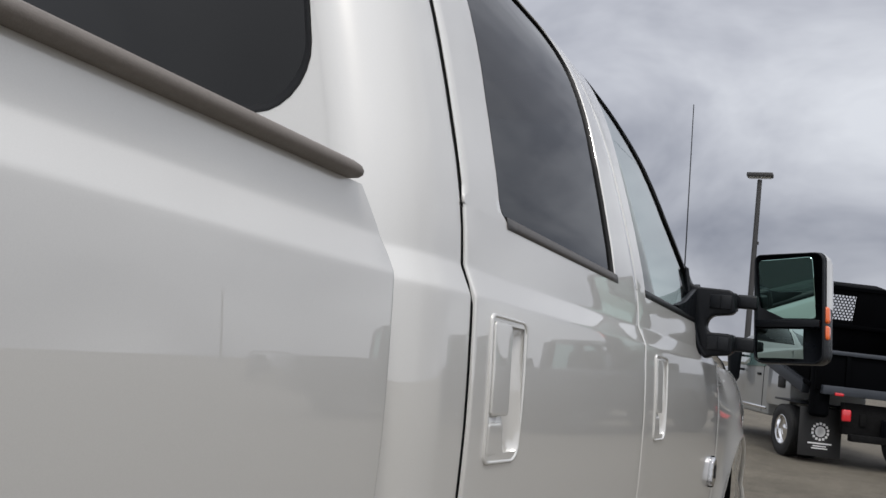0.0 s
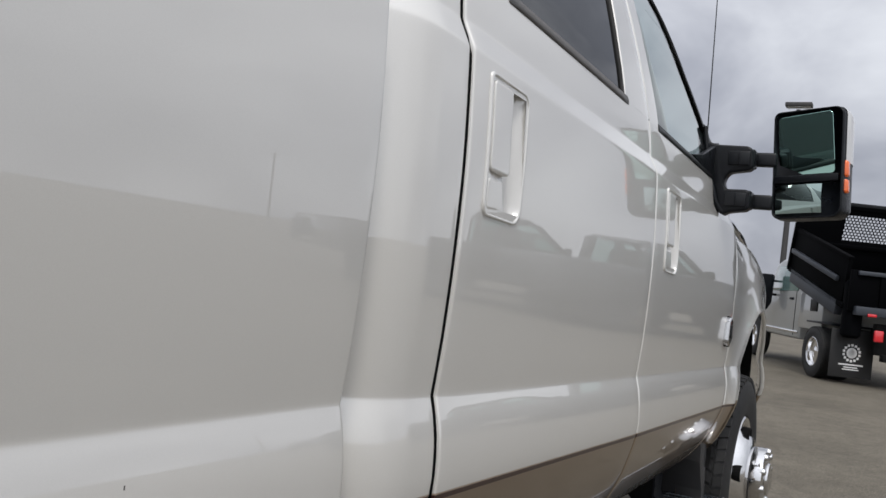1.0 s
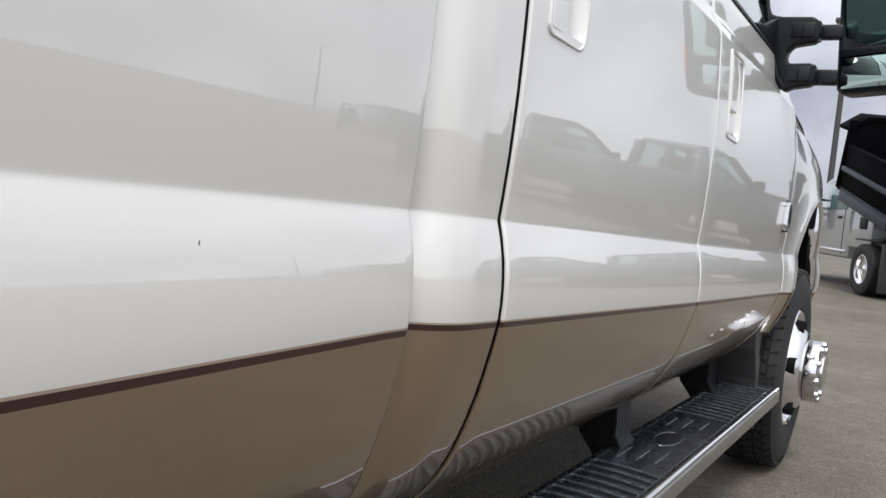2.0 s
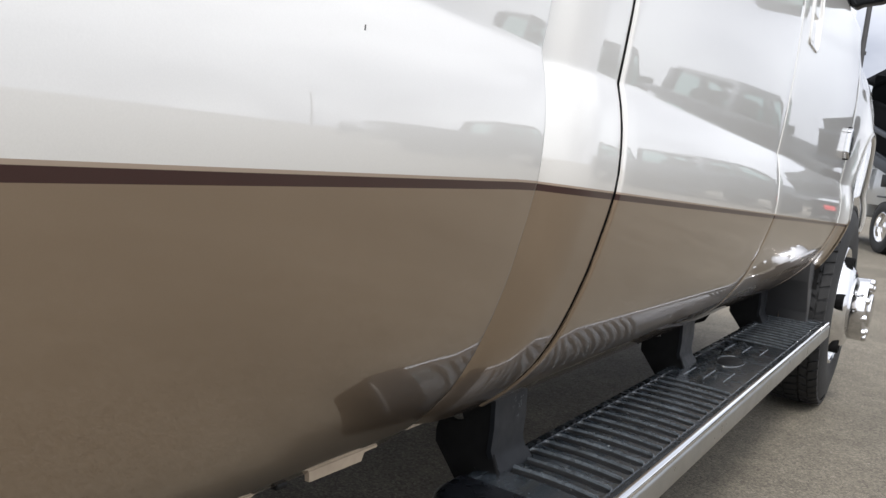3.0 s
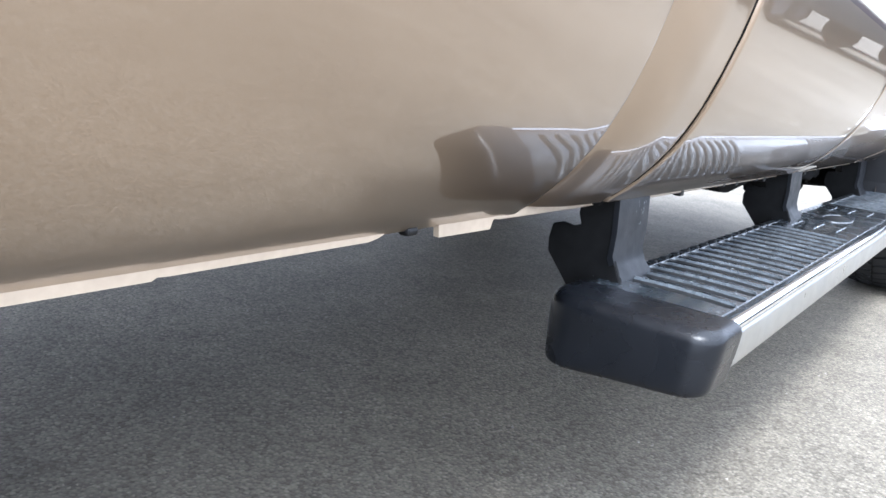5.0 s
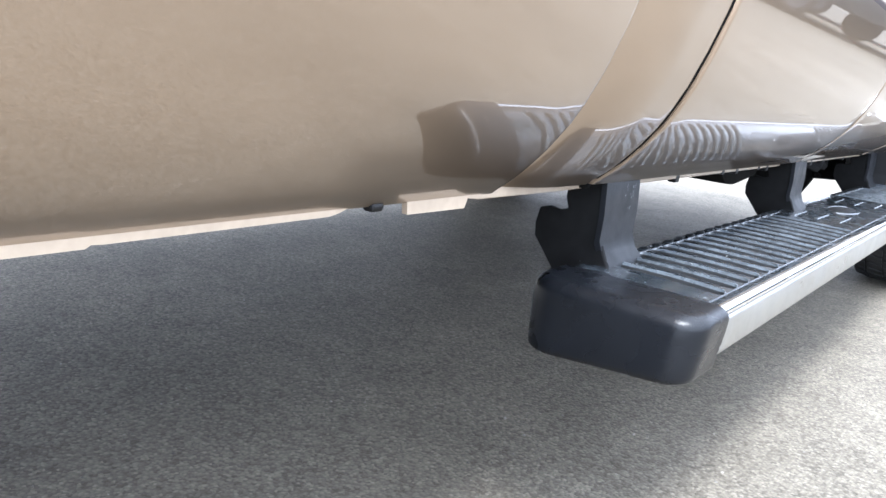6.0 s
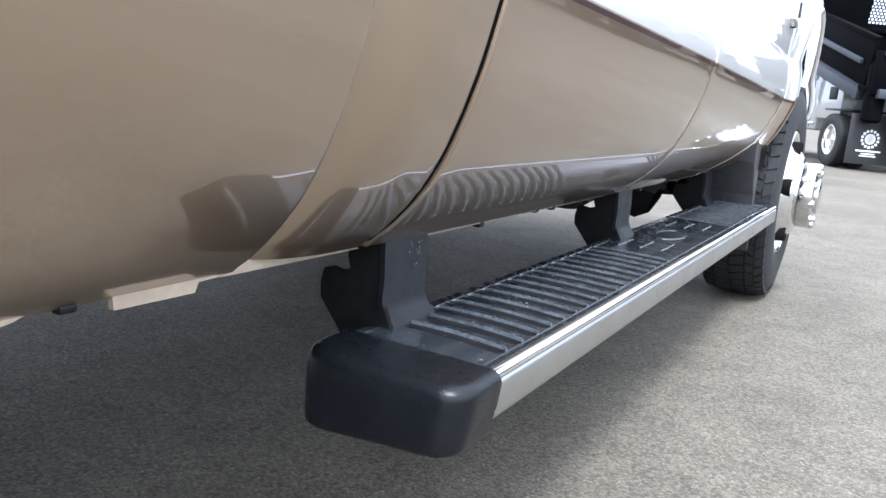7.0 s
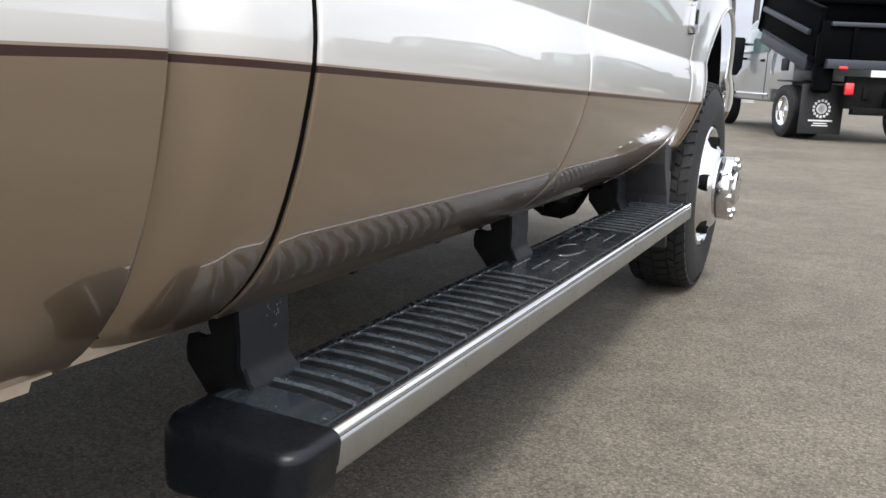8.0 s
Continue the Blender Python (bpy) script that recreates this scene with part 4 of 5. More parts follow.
    disc = lathe([(TOP + 0.0003, 0.0305), (TOP + 0.0007, 0.0295)], "z", (0, 0, 0), 32)
    bmesh.ops.scale(disc, vec=(0.90, 2.1, 1.0), verts=disc.verts)
    bmesh.ops.translate(disc, vec=(-0.062, 1.090, 0), verts=disc.verts)
    part("oval_field", disc, ring, "black oval field", GROOVE, True)
    dash = bpy.data.meshes.new("dash")
    d = box((0.0024, 0.110, 0.0022), (0, 0, 0), 0.0008, 1)
    d.to_mesh(dash)
    d.free()
    dash.materials.append(CREST)
    for y in (0.895, 1.285):
        for x in (-0.104, -0.062, -0.020):
            part("dash", dash, board).location = (x, y + 0.25 * (x + 0.06), TOP + 0.0004)
    return tread


tread_pad()


def stainless_edge():
    prof = [(0.0300, 0.3860, 0), (0.0308, 0.3877, 0), (0.0335, 0.3886, 0), (0.0385, 0.3877, 0), (0.0424, 0.3846, 0), (0.0438, 0.3800, 0), (0.0436, 0.3788, 2), (0.0420, 0.3780, 2), (0.0420, 0.3764, 1), (0.0440, 0.3755, 1),
            (0.0452, 0.371, 1), (0.0456, 0.356, 1), (0.0454, 0.341, 1), (0.0440, 0.335, 1), (0.0400, 0.3318, 1), (0.030, 0.3310, 1), (0.0, 0.331, 1)]
    ys = [-0.068] + [0.1 * k for k in range(0, 21)] + [2.094]
    verts = [(x, y, z) for y in ys for x, z, _ in prof]
    n = len(prof)
    faces, slots = [], []
    for j in range(len(ys) - 1):
        for i in range(n - 1):
            faces.append((j * n + i, (j + 1) * n + i, (j + 1) * n + i + 1, j * n + i + 1)[::-1])
            slots.append(prof[i][2])
    me = mesh_from("stainless_edge", verts, faces, [CHROME, BRUSHED, GASKET], slots)
    part("stainless_edge", me, board, "bright stainless edge")


stainless_edge()


def end_cap():
    """The moulded cap: rounded in plan, a broad fillet at its top edge, leaning faces and a small step below."""
    levels = [(0.3035, 0.012), (0.3040, 0.0075), (0.3065, 0.0050), (0.312, 0.0038), (0.325, 0.0026), (0.345, 0.0012), (0.360, 0.0004), (0.3735, 0.0)]
    r = 0.0165
    levels += [(0.3735 + r * math.sin(a), r * (1 - math.cos(a))) for a in [radians(d) for d in (14, 28, 42, 56, 68, 78, 86)]]
    levels += [(0.3903, 0.024)]
    verts, faces = [], []
    n = None
    for z, inset in levels:
        up = (z - 0.3035) / 0.087
        front = -0.1590 + 0.0090 * up + inset
        xa, xb = -0.1650 + inset, 0.0450 + 0.0050 * up - inset
        ra, rb = max(0.004, 0.046 - inset), max(0.004, 0.034 - inset)
        loop = rounded([(xa, -0.064), (xa, front), (xb, front), (xb, -0.064)], [0.001, ra, rb, 0.001], arc=9, edge=4)
        n = len(loop)
        for x, y in loop:             # the cap grows lower towards its outer side
            k = min(1.0, max(0.0, (x + 0.12) / 0.165))
            verts.append((x, y, z - 0.0015 * k * up + 0.011 * k * (1 - up)))
    for j in range(len(levels) - 1):
        for i in range(n):
            faces.append((j * n + i, j * n + (i + 1) % n, (j + 1) * n + (i + 1) % n, (j + 1) * n + i))
    faces.append(tuple(range(n))[::-1])
    faces.append(tuple(range((len(levels) - 1) * n, len(levels) * n)))
    me = mesh_from("end_cap", verts, faces, CAP_PLASTIC)
    me.set_sharp_from_angle(angle=radians(50))
    return me


part("end_cap", end_cap(), board, "matt black moulded end cap")
part("end_cap", box((0.186, 0.016, 0.060), (-0.054, 2.094, 0.3585), 0.006, 3), board, "matt black moulded end cap", BLACK_PLASTIC, True)


def flecks():
    """Dried water marks and grit on the tread."""
    rng = random.Random(11)
    verts, faces = [], []
    for _ in range(170):
        y = rng.uniform(-0.12, 2.0) if rng.random() < 0.5 else rng.uniform(-0.06, 0.9)
        x = min(0.02, max(-0.155, rng.gauss(-0.085, 0.045)))
        r = rng.uniform(0.0003, 0.0010) * (1 if rng.random() < 0.94 else 1.6)
        k = len(verts)
        z = TOP + 0.0022 if y > -0.06 else 0.3885
        a, st = rng.uniform(0, 3.1), rng.uniform(1, 3)
        for j in range(6):
            u, v = st * r * math.cos(j * 1.047) * rng.uniform(0.6, 1.2), r * math.sin(j * 1.047) * rng.uniform(0.6, 1.2)
            verts.append((x + u * math.cos(a) - v * math.sin(a), y + u * math.sin(a) + v * math.cos(a), z))
        faces.append(tuple(range(k, k + 6)))
    me = mesh_from("water_marks", verts, faces, DRIED, None, False)
    tagged(part("water_marks", me, board, "pale dried water marks"), kind="stuff")


flecks()


def bracket_meshes():
    """A bent leg, a gusset and a clamp block; y is measured from the bracket's middle."""
    leg = []
    line = [(-0.150, 0.525), (-0.137, 0.50), (-0.134, 0.45), (-0.135, 0.418), (-0.130, 0.402), (-0.122, 0.391), (-0.119, 0.380)]
    verts, faces = [], []
    for x, z in line:
        for y in (-0.052, 0.048):
            yy = y if z > 0.41 else y + 0.012 * (0.41 - z) / 0.03
            verts += [(x, yy, z), (x - 0.007, yy, z - 0.004)]
    for k in range(len(line) - 1):
        a = 4 * k
        faces += [(a, a + 4, a + 6, a + 2), (a + 1, a + 3, a + 7, a + 5), (a, a + 1, a + 5, a + 4), (a + 2, a + 6, a + 7, a + 3)]
    legm = mesh_from("leg", verts, faces, STEEL_BLACK)
    legm.set_sharp_from_angle(angle=radians(45))
    g = prism([(-0.137, 0.515), (-0.188, 0.515), (-0.191, 0.464), (-0.186, 0.450), (-0.198, 0.446), (-0.212, 0.4485), (-0.226, 0.444), (-0.230, 0.424), (-0.2285, 0.406), (-0.210, 0.384), (-0.182, 0.350), (-0.125, 0.350), (-0.120, 0.385), (-0.137, 0.42)],
              "y", -0.050, -0.042, 0.0015, 1)
    g2 = prism([(-0.137, 0.515), (-0.178, 0.515), (-0.180, 0.462), (-0.206, 0.444), (-0.206, 0.410), (-0.178, 0.352), (-0.125, 0.352), (-0.137, 0.42)], "y", 0.036, 0.044, 0.0015, 1)
    me = bpy.data.meshes.new("gusset")
    j = merge(g, g2, box((0.05, 0.05, 0.05), (-0.20, 0.0, 0.505), 0.006), lathe([(-0.062, 0.009), (-0.050, 0.009)], "y", (-0.165, 0, 0.488), 6))
    j.to_mesh(me)
    j.free()
    me.materials.append(UNDERBODY)
    return legm, me


LEG, GUSSET = bracket_meshes()
for y in (0.030, 0.945, 1.835):
    b = part("step_bracket", LEG, truck, "black powder-coated step bracket")
    b.location.y = y
    g = part("gusset", GUSSET, b)
board.parent = truck

# ---- wheels ----


def tyre_mesh():
    r = 0.400
    half = 0.118
    prof = [(-half + 0.025, 0.222), (-half + 0.006, 0.238), (-half - 0.002, 0.27), (-half - 0.004, 0.31), (-half + 0.004, 0.355), (-half + 0.016, 0.380), (-half + 0.030, 0.390),
            (0.0, 0.3925), (half - 0.030, 0.390), (half - 0.016, 0.380), (half - 0.004, 0.355), (half + 0.004, 0.31), (half + 0.002, 0.27), (half - 0.006, 0.238), (half - 0.025, 0.222)]
    bm = lathe(prof, "x", steps=72, closed=True)
    verts, faces = [], []
    for row, (a, b) in enumerate(((-0.105, -0.068), (-0.060, -0.012), (-0.006, 0.040), (0.048, 0.072), (0.078, 0.108))):
        n = 54
        for k in range(n):
            w0 = 2 * math.pi * (k + (row % 2) * 0.5 + 0.08) / n
            w1 = w0 + 2 * math.pi / n * 0.74
            sk = 0.03 * (1 if row % 2 else -1)
            i = len(verts)
            for rr in (0.386, r):
                for x, w in ((a, w0), (b, w0 + sk), (b, w1 + sk), (a, w1)):
                    drop = 0.010 * (abs(x) / 0.108) ** 4
                    verts.append((x, (rr - drop) * math.cos(w), (rr - drop) * math.sin(w)))
            faces += [(i + 4, i + 5, i + 6, i + 7), (i, i + 1, i + 5, i + 4), (i + 1, i + 2, i + 6, i + 5), (i + 2, i + 3, i + 7, i + 6), (i + 3, i, i + 4, i + 7)]
    me = mesh_from("tyre", verts, faces, RUBBER, None, False)
    t = bmesh.new()
    t.from_mesh(me)
    out = merge(bm, t)
    bmesh.ops.recalc_face_normals(out, faces=out.faces[:])
    me2 = bpy.data.meshes.new("tyre")
    out.to_mesh(me2)
    out.free()
    me2.materials.append(RUBBER)
    me2.polygons.foreach_set("use_smooth", [True] * len(me2.polygons))
    me2.set_sharp_from_angle(angle=radians(35))
    return me2


def lathe_mesh(name, prof, mat, steps=64):
    bm = lathe(prof, "x", steps=steps)
    me = bpy.data.meshes.new(name)
    bm.to_mesh(me)
    bm.free()
    me.materials.append(mat)
    me.polygons.foreach_set("use_smooth", [True] * len(me.polygons))
    me.set_sharp_from_angle(angle=radians(32))
    return me


TYRE = tyre_mesh()
RIM = lathe_mesh("rim", [(-0.10, 0.225), (0.095, 0.225), (0.108, 0.232), (0.114, 0.226), (0.108, 0.216), (0.085, 0.205), (0.082, 0.198), (0.100, 0.190), (0.128, 0.168), (0.148, 0.146), (0.158, 0.125), (0.160, 0.10), (0.155, 0.06)], ALLOY)
HUB_CHROME = material("hub_chrome", (0.66, 0.66, 0.67), 0.10, 1.0, rough_var=0.03, stain_scale=8)
HUB = lathe_mesh("hub_cover", [(0.135, 0.116), (0.150, 0.119), (0.196, 0.121), (0.207, 0.118), (0.211, 0.108), (0.212, 0.075), (0.215, 0.066), (0.223, 0.062), (0.227, 0.048), (0.228, 0.0)], HUB_CHROME)
NUT = lathe_mesh("lug_cap", [(0.190, 0.0150), (0.212, 0.0148), (0.219, 0.0120), (0.222, 0.005)], HUB_CHROME, 12)
HOLE = lathe_mesh("hand_hole", [(0.105, 0.031), (0.1395, 0.031), (0.1405, 0.028), (0.130, 0.025)], UNDERBODY, 24)


def wheel(at, side):
    """side 1: its outer face looks to +x."""
    w = part("wheel", TYRE, truck, "dually wheel with a polished rim and chrome hub")
    w.location = at
    if side < 0:
        w.rotation_euler.z = math.pi
    part("rim", RIM, w, "polished alloy rim")
    part("hub_cover", HUB, w, "chrome hub cover")
    for k in range(10):
        a = 2 * math.pi * k / 10 + 0.2
        n = part("lug_cap", NUT, w)
        n.location = (0, 0.106 * math.cos(a), 0.106 * math.sin(a))
    for k in range(5):
        a = 2 * math.pi * k / 5 + math.pi - 0.2
        n = part("hand_hole", HOLE, w)
        n.location = (0, 0.163 * math.cos(a), 0.163 * math.sin(a))
        n.rotation_euler.x = a


wheel((-0.088, 2.515, 0.400), 1)
wheel((2 * MID + 0.088, 2.515, 0.400), -1)
for x, sd in ((0.025, 1), (-0.275, 1), (2 * MID - 0.025, -1), (2 * MID + 0.275, -1)):
    w = part("wheel", TYRE, truck, "dually rear wheel")
    w.location = (x, -1.87, 0.400)
    if sd < 0:
        w.rotation_euler.z = math.pi
    part("rim", RIM, w)

# unseen far board and tank, added to darken the ground under the truck
part("running_board", box((0.19, 2.2, 0.07), (2 * MID + 0.06, 1.03, 0.345), 0.014), truck, "unseen black running board on the far side", STEEL_BLACK, True)
part("fuel_tank", box((0.46, 1.5, 0.26), (-1.38, 0.1, 0.50), 0.06, 3), truck, "unseen black fuel tank shading the ground", UNDERBODY, True)
# liner behind the front wheel and the dark underside
arc_pts = [(2.52 - 0.525 * math.cos(a), 0.41 + 0.655 * math.sin(a)) for a in [radians(d) for d in range(8, 173, 4)]]
for side in (1, -1):
    vs, fs = [], []
    for y, z in arc_pts:
        vs += [(mirrored(-0.006 - 0.09 * max(0.0, y - 2.35) ** 2, side), y, z), (mirrored(-0.36, side), y, z)]
    fs = [(2 * k, 2 * k + 1, 2 * k + 3, 2 * k + 2) for k in range(len(arc_pts) - 1)]
    part("wheel_liner", mesh_from("wheel_liner", vs, fs, UNDERBODY), truck, "black wheel arch liner")
    part("splash_guard", prism([(1.895, 0.600), (1.990, 0.600), (2.025, 0.48), (2.060, 0.232), (2.040, 0.230), (1.985, 0.42), (1.91, 0.53)], "x", *sorted((mirrored(-0.235, side), mirrored(-0.020, side))), 0.004), truck, "dark grey plastic splash guard", GUARD, True)
part("cab_floor", box((1.68, 2.25, 0.12), (MID, 0.87, 0.565), 0.01), truck, "dirty black underbody", UNDERBODY)
# a deep block, set low to keep light off the ground below
part("bed_underside", box((1.60, 2.5, 0.30), (MID, -1.6, 0.70), 0.01), truck, "dirty black underbody", UNDERBODY)
for x in (-0.56, 2 * MID + 0.56):
    part("frame_rail", box((0.08, 6.2, 0.17), (x, 0.3, 0.62), 0.01), truck, "black chassis rail", UNDERBODY)
part("front_axle", tube([(-0.25, 2.515, 0.40), (-0.7, 2.515, 0.36), (-1.3, 2.515, 0.38), (2 * MID + 0.25, 2.515, 0.40)], 0.055, 12), truck, "black axle", UNDERBODY, True)
part("rear_axle", tube([(-0.2, -1.87, 0.40), (2 * MID + 0.2, -1.87, 0.40)], 0.07, 12), truck, "black axle", UNDERBODY, True)
part("engine_block", box((0.9, 1.2, 0.6), (MID, 2.6, 0.95), 0.05), truck, "dark engine", UNDERBODY)
part("gearbox", merge(box((0.34, 0.5, 0.2), (-0.85, 1.45, 0.56), 0.05, 3), lathe([(1.25, 0.05), (1.28, 0.075), (1.62, 0.07), (1.66, 0.04)], "y", (-0.70, 0, 0.545), 20)), truck, "black gearbox", UNDERBODY, True)
part("crossmember", prism([(1.32, 0.500), (1.335, 0.392), (1.385, 0.366), (1.47, 0.358), (1.66, 0.376), (1.72, 0.420), (1.76, 0.500)], "x", -0.62, -0.42, 0.012, 2), truck, "dirty black crossmember", UNDERBODY, True)


def lumpy_arm(stations):
    """A cast arm: rings of changing radius and a restless outline along (y, z, radius) stations."""
    rng = random.Random(3)
    verts, faces = [], []
    n = 10
    for y, z, r in stations:
        for k in range(n):
            a = 2 * math.pi * k / n
            q = r * rng.uniform(0.82, 1.12)
            verts.append((-0.47 + q * 1.1 * math.cos(a), y + rng.uniform(-0.006, 0.006), z + q * math.sin(a)))
    for j in range(len(stations) - 1):
        faces += [(j * n + k, j * n + (k + 1) % n, (j + 1) * n + (k + 1) % n, (j + 1) * n + k) for k in range(n)]
    faces += [tuple(range(n)), tuple(range(len(verts) - n, len(verts)))]
    return mesh_from("suspension_arm", verts, faces, UNDERBODY, None, False)


part("suspension_arm", lumpy_arm([(2.02, 0.42, 0.03), (2.04, 0.40, 0.075), (2.11, 0.365, 0.085), (2.13, 0.35, 0.060), (2.18, 0.325, 0.058), (2.20, 0.335, 0.078), (2.27, 0.345, 0.080), (2.285, 0.33, 0.052), (2.33, 0.315, 0.050),
                                  (2.35, 0.345, 0.068), (2.41, 0.385, 0.066), (2.44, 0.40, 0.050), (2.60, 0.395, 0.048), (2.78, 0.385, 0.055), (2.80, 0.385, 0.02)]), truck, "dirty black suspension arm and joints")
part("brake_hose", tube([(-0.40, 2.02, 0.45), (-0.41, 2.12, 0.395), (-0.40, 2.28, 0.415), (-0.41, 2.44, 0.352), (-0.40, 2.58, 0.338), (-0.41, 2.74, 0.345)], 0.009, 6), truck, "black hose", UNDERBODY, True)
part("drive_shaft", tube([(-0.9, 1.3, 0.52), (-0.95, -1.8, 0.45)], 0.045, 12), truck, "black drive shaft", UNDERBODY, True)
part("wire_loom", tube([(-0.30, 1.20, 0.52), (-0.25, 1.34, 0.475), (-0.24, 1.46, 0.455), (-0.23, 1.54, 0.440), (-0.24, 1.62, 0.452), (-0.25, 1.72, 0.435), (-0.27, 1.80, 0.52)], 0.014, 6), truck, "black wire loom", UNDERBODY, True)

# cabin
part("cabin_floor", box((1.62, 2.1, 0.03), (MID, 0.8, 0.70), 0.005), truck, "", INTERIOR)
part("headliner", box((1.40, 1.15, 0.02), (MID, 0.40, 2.06), 0.005), truck, "dark headliner", INTERIOR)
part("dashboard", box((1.60, 0.42, 0.34), (MID, 1.66, 1.26), 0.05, 3), truck, "dark dashboard", INTERIOR, True)
for side in (1, -1):
    part("door_trim", box((0.05, 1.95, 0.78), (mirrored(-0.11, side), 0.95, 1.12), 0.02), truck, "", INTERIOR)
for x in (-0.52, 2 * MID + 0.52):
    for y, nm in ((0.95, "front_seat"), (0.30, "rear_seat")):
        seat = part(nm, box((0.52, 0.5, 0.16), (x, y, 0.98), 0.05, 3), truck, "tan leather seat", LEATHER, True)
        part("backrest", box((0.50, 0.14, 0.62), (x, y - 0.26, 1.32), 0.05, 3, (-12, 0, 0)), seat, "", LEATHER, True)
        part("headrest", box((0.26, 0.10, 0.18), (x, y - 0.34, 1.70), 0.04, 3), seat, "", LEATHER, True)
part("steering_wheel", tube([(2 * MID + 0.52 + 0.19 * math.cos(a), 1.40 + 0.06 * math.sin(a), 1.30 + 0.18 * math.sin(a)) for a in [math.pi * k / 12 for k in range(25)]], 0.014, 8), truck, "black steering wheel", INTERIOR, True)


# ---- towing mirror ----
def towing_mirror():
    col = prism([(-0.082, 1.641), (-0.062, 1.645), (-0.052, 1.610), (-0.040, 1.588), (-0.017, 1.579), (0.080, 1.576), (0.093, 1.566), (0.099, 1.512), (0.090, 1.501), (0.033, 1.492), (0.020, 1.478),
                 (0.016, 1.457), (0.025, 1.440), (0.087, 1.441), (0.096, 1.432), (0.100, 1.386), (0.091, 1.375), (0.038, 1.367), (0.022, 1.357), (0.0, 1.371), (-0.024, 1.410), (-0.043, 1.460), (-0.059, 1.523), (-0.075, 1.585)],
                "y", 1.618, 1.668, 0.007, 3)
    m = part("towing_mirror", col, truck, "black extended towing mirror", BLACK_PLASTIC, True)
    for dx in (-0.008, 0.010):
        part("column_ridge", tube([(-0.068 + dx, 1.620, 1.634), (-0.056 + dx, 1.614, 1.574), (-0.046 + dx, 1.613, 1.522), (-0.030 + dx, 1.613, 1.460), (-0.011 + dx, 1.614, 1.400), (0.008 + dx, 1.622, 1.368)], 0.0075, 8), m, "", BLACK_PLASTIC, True)
    part("sail", prism([(1.34, 1.499), (1.46, 1.520), (1.60, 1.566), (1.66, 1.590), (1.70, 1.575), (1.70, 1.455), (1.52, 1.466)], "x", -0.036, -0.018, 0.003, 2), m, "black mirror sail", BLACK_PLASTIC, True)
    for z, zc, xc, h in ((1.549, 1.537, 0.056, 0.044), (1.414, 1.408, 0.056, 0.046)):
        part("arm", box((0.082, 0.034, h), (0.112, 1.716, z), 0.008, 3), m, "black telescoping arm", STEEL_BLACK, True)
        part("clamp", box((0.074, 0.060, 0.056), (xc + 0.006, 1.664, zc + 0.004), 0.006, 3), m, "", BLACK_PLASTIC, True)
        part("clamp_cover", box((0.064, 0.010, 0.043), (xc, 1.6165, zc), 0.003, 2), m, "", STEEL_BLACK, True)
        part("clamp_rib", box((0.003, 0.004, 0.040), (xc, 1.6105, zc), 0.001, 1), m, "", BLACK_PLASTIC, True)
    # the head, in its own frame: u across, w up, v forwards
    turn = pose(0.238, 1.700, 1.541, -2, -4.5, -14) @ Matrix.Scale(0.995, 4)

    def headed(name, bm, mat, label=""):
        bmesh.ops.transform(bm, matrix=turn, verts=bm.verts)
        return part(name, bm, m, label, mat, True)
    outline = rounded([(-0.100, -0.172), (0.108, -0.172), (0.110, 0.172), (-0.102, 0.172)], [0.022, 0.030, 0.026, 0.020], arc=6, edge=3)
    n = len(outline)
    verts, faces = [], []
    rows = [(0.022, 0.935), (0.002, 0.945), (-0.004, 0.965), (-0.002, 0.99), (0.006, 1.0), (0.03, 1.008), (0.07, 0.99), (0.10, 0.93), (0.118, 0.80), (0.124, 0.55)]
    for v, k in rows:
        verts += [(u * (k if k > 0.94 else k) + (0.004 * v / 0.1), v, w * (1 - (1 - k) * 0.6)) for u, w in outline]
    for j in range(len(rows) - 1):
        for i in range(n):
            faces.append((j * n + i, j * n + (i + 1) % n, (j + 1) * n + (i + 1) % n, (j + 1) * n + i))
    faces.append(tuple(range((len(rows) - 1) * n, len(rows) * n)))
    faces.append(tuple(range(n))[::-1])
    me = mesh_from("mirror_head", verts, faces, BLACK_PLASTIC)
    me.transform(turn)
    part("mirror_head", me, m, "black mirror housing")

    def flat(corners, r, v, thick):
        return prism(rounded(corners, r, 5, 2), "y", v, v + thick, 0.0008, 1)
    pane = flat([(-0.090, -0.030), (0.082, -0.034), (0.084, 0.156), (-0.086, 0.152)], 0.012, 0.0, 0.003)
    bmesh.ops.transform(pane, matrix=pose(0, 0.004, 0.060, 10.5, 0, -5) @ Matrix.Translation((0, 0, -0.060)), verts=pane.verts)
    headed("mirror_glass", pane, MIRROR, "flat mirror glass")
    headed("divider", box((0.195, 0.018, 0.024), (0.0, 0.006, -0.048), 0.004), BLACK_PLASTIC)
    headed("spotter_glass", spotter((-0.088, 0.050, -0.156, -0.066)), SPOT_MIRROR, "convex spotter mirror glass")
    # white cap on the outer front of the head
    cap_rows = [(0.020, 1.018), (0.035, 1.022), (0.072, 1.004), (0.103, 0.945), (0.121, 0.82), (0.128, 0.55)]
    half = [(u, w) for u, w in outline if w > -0.03]
    half.sort(key=lambda p: math.atan2(p[1] + 0.05, p[0]))
    k2 = len(half)
    verts = [(u * k + 0.004 * v / 0.1, v, w * (1 - (1 - k) * 0.6)) for v, k in cap_rows for u, w in half]
    faces = [(j * k2 + i, j * k2 + i + 1, (j + 1) * k2 + i + 1, (j + 1) * k2 + i) for j in range(len(cap_rows) - 1) for i in range(k2 - 1)]
    faces.append(tuple(range((len(cap_rows) - 1) * k2, len(cap_rows) * k2)))
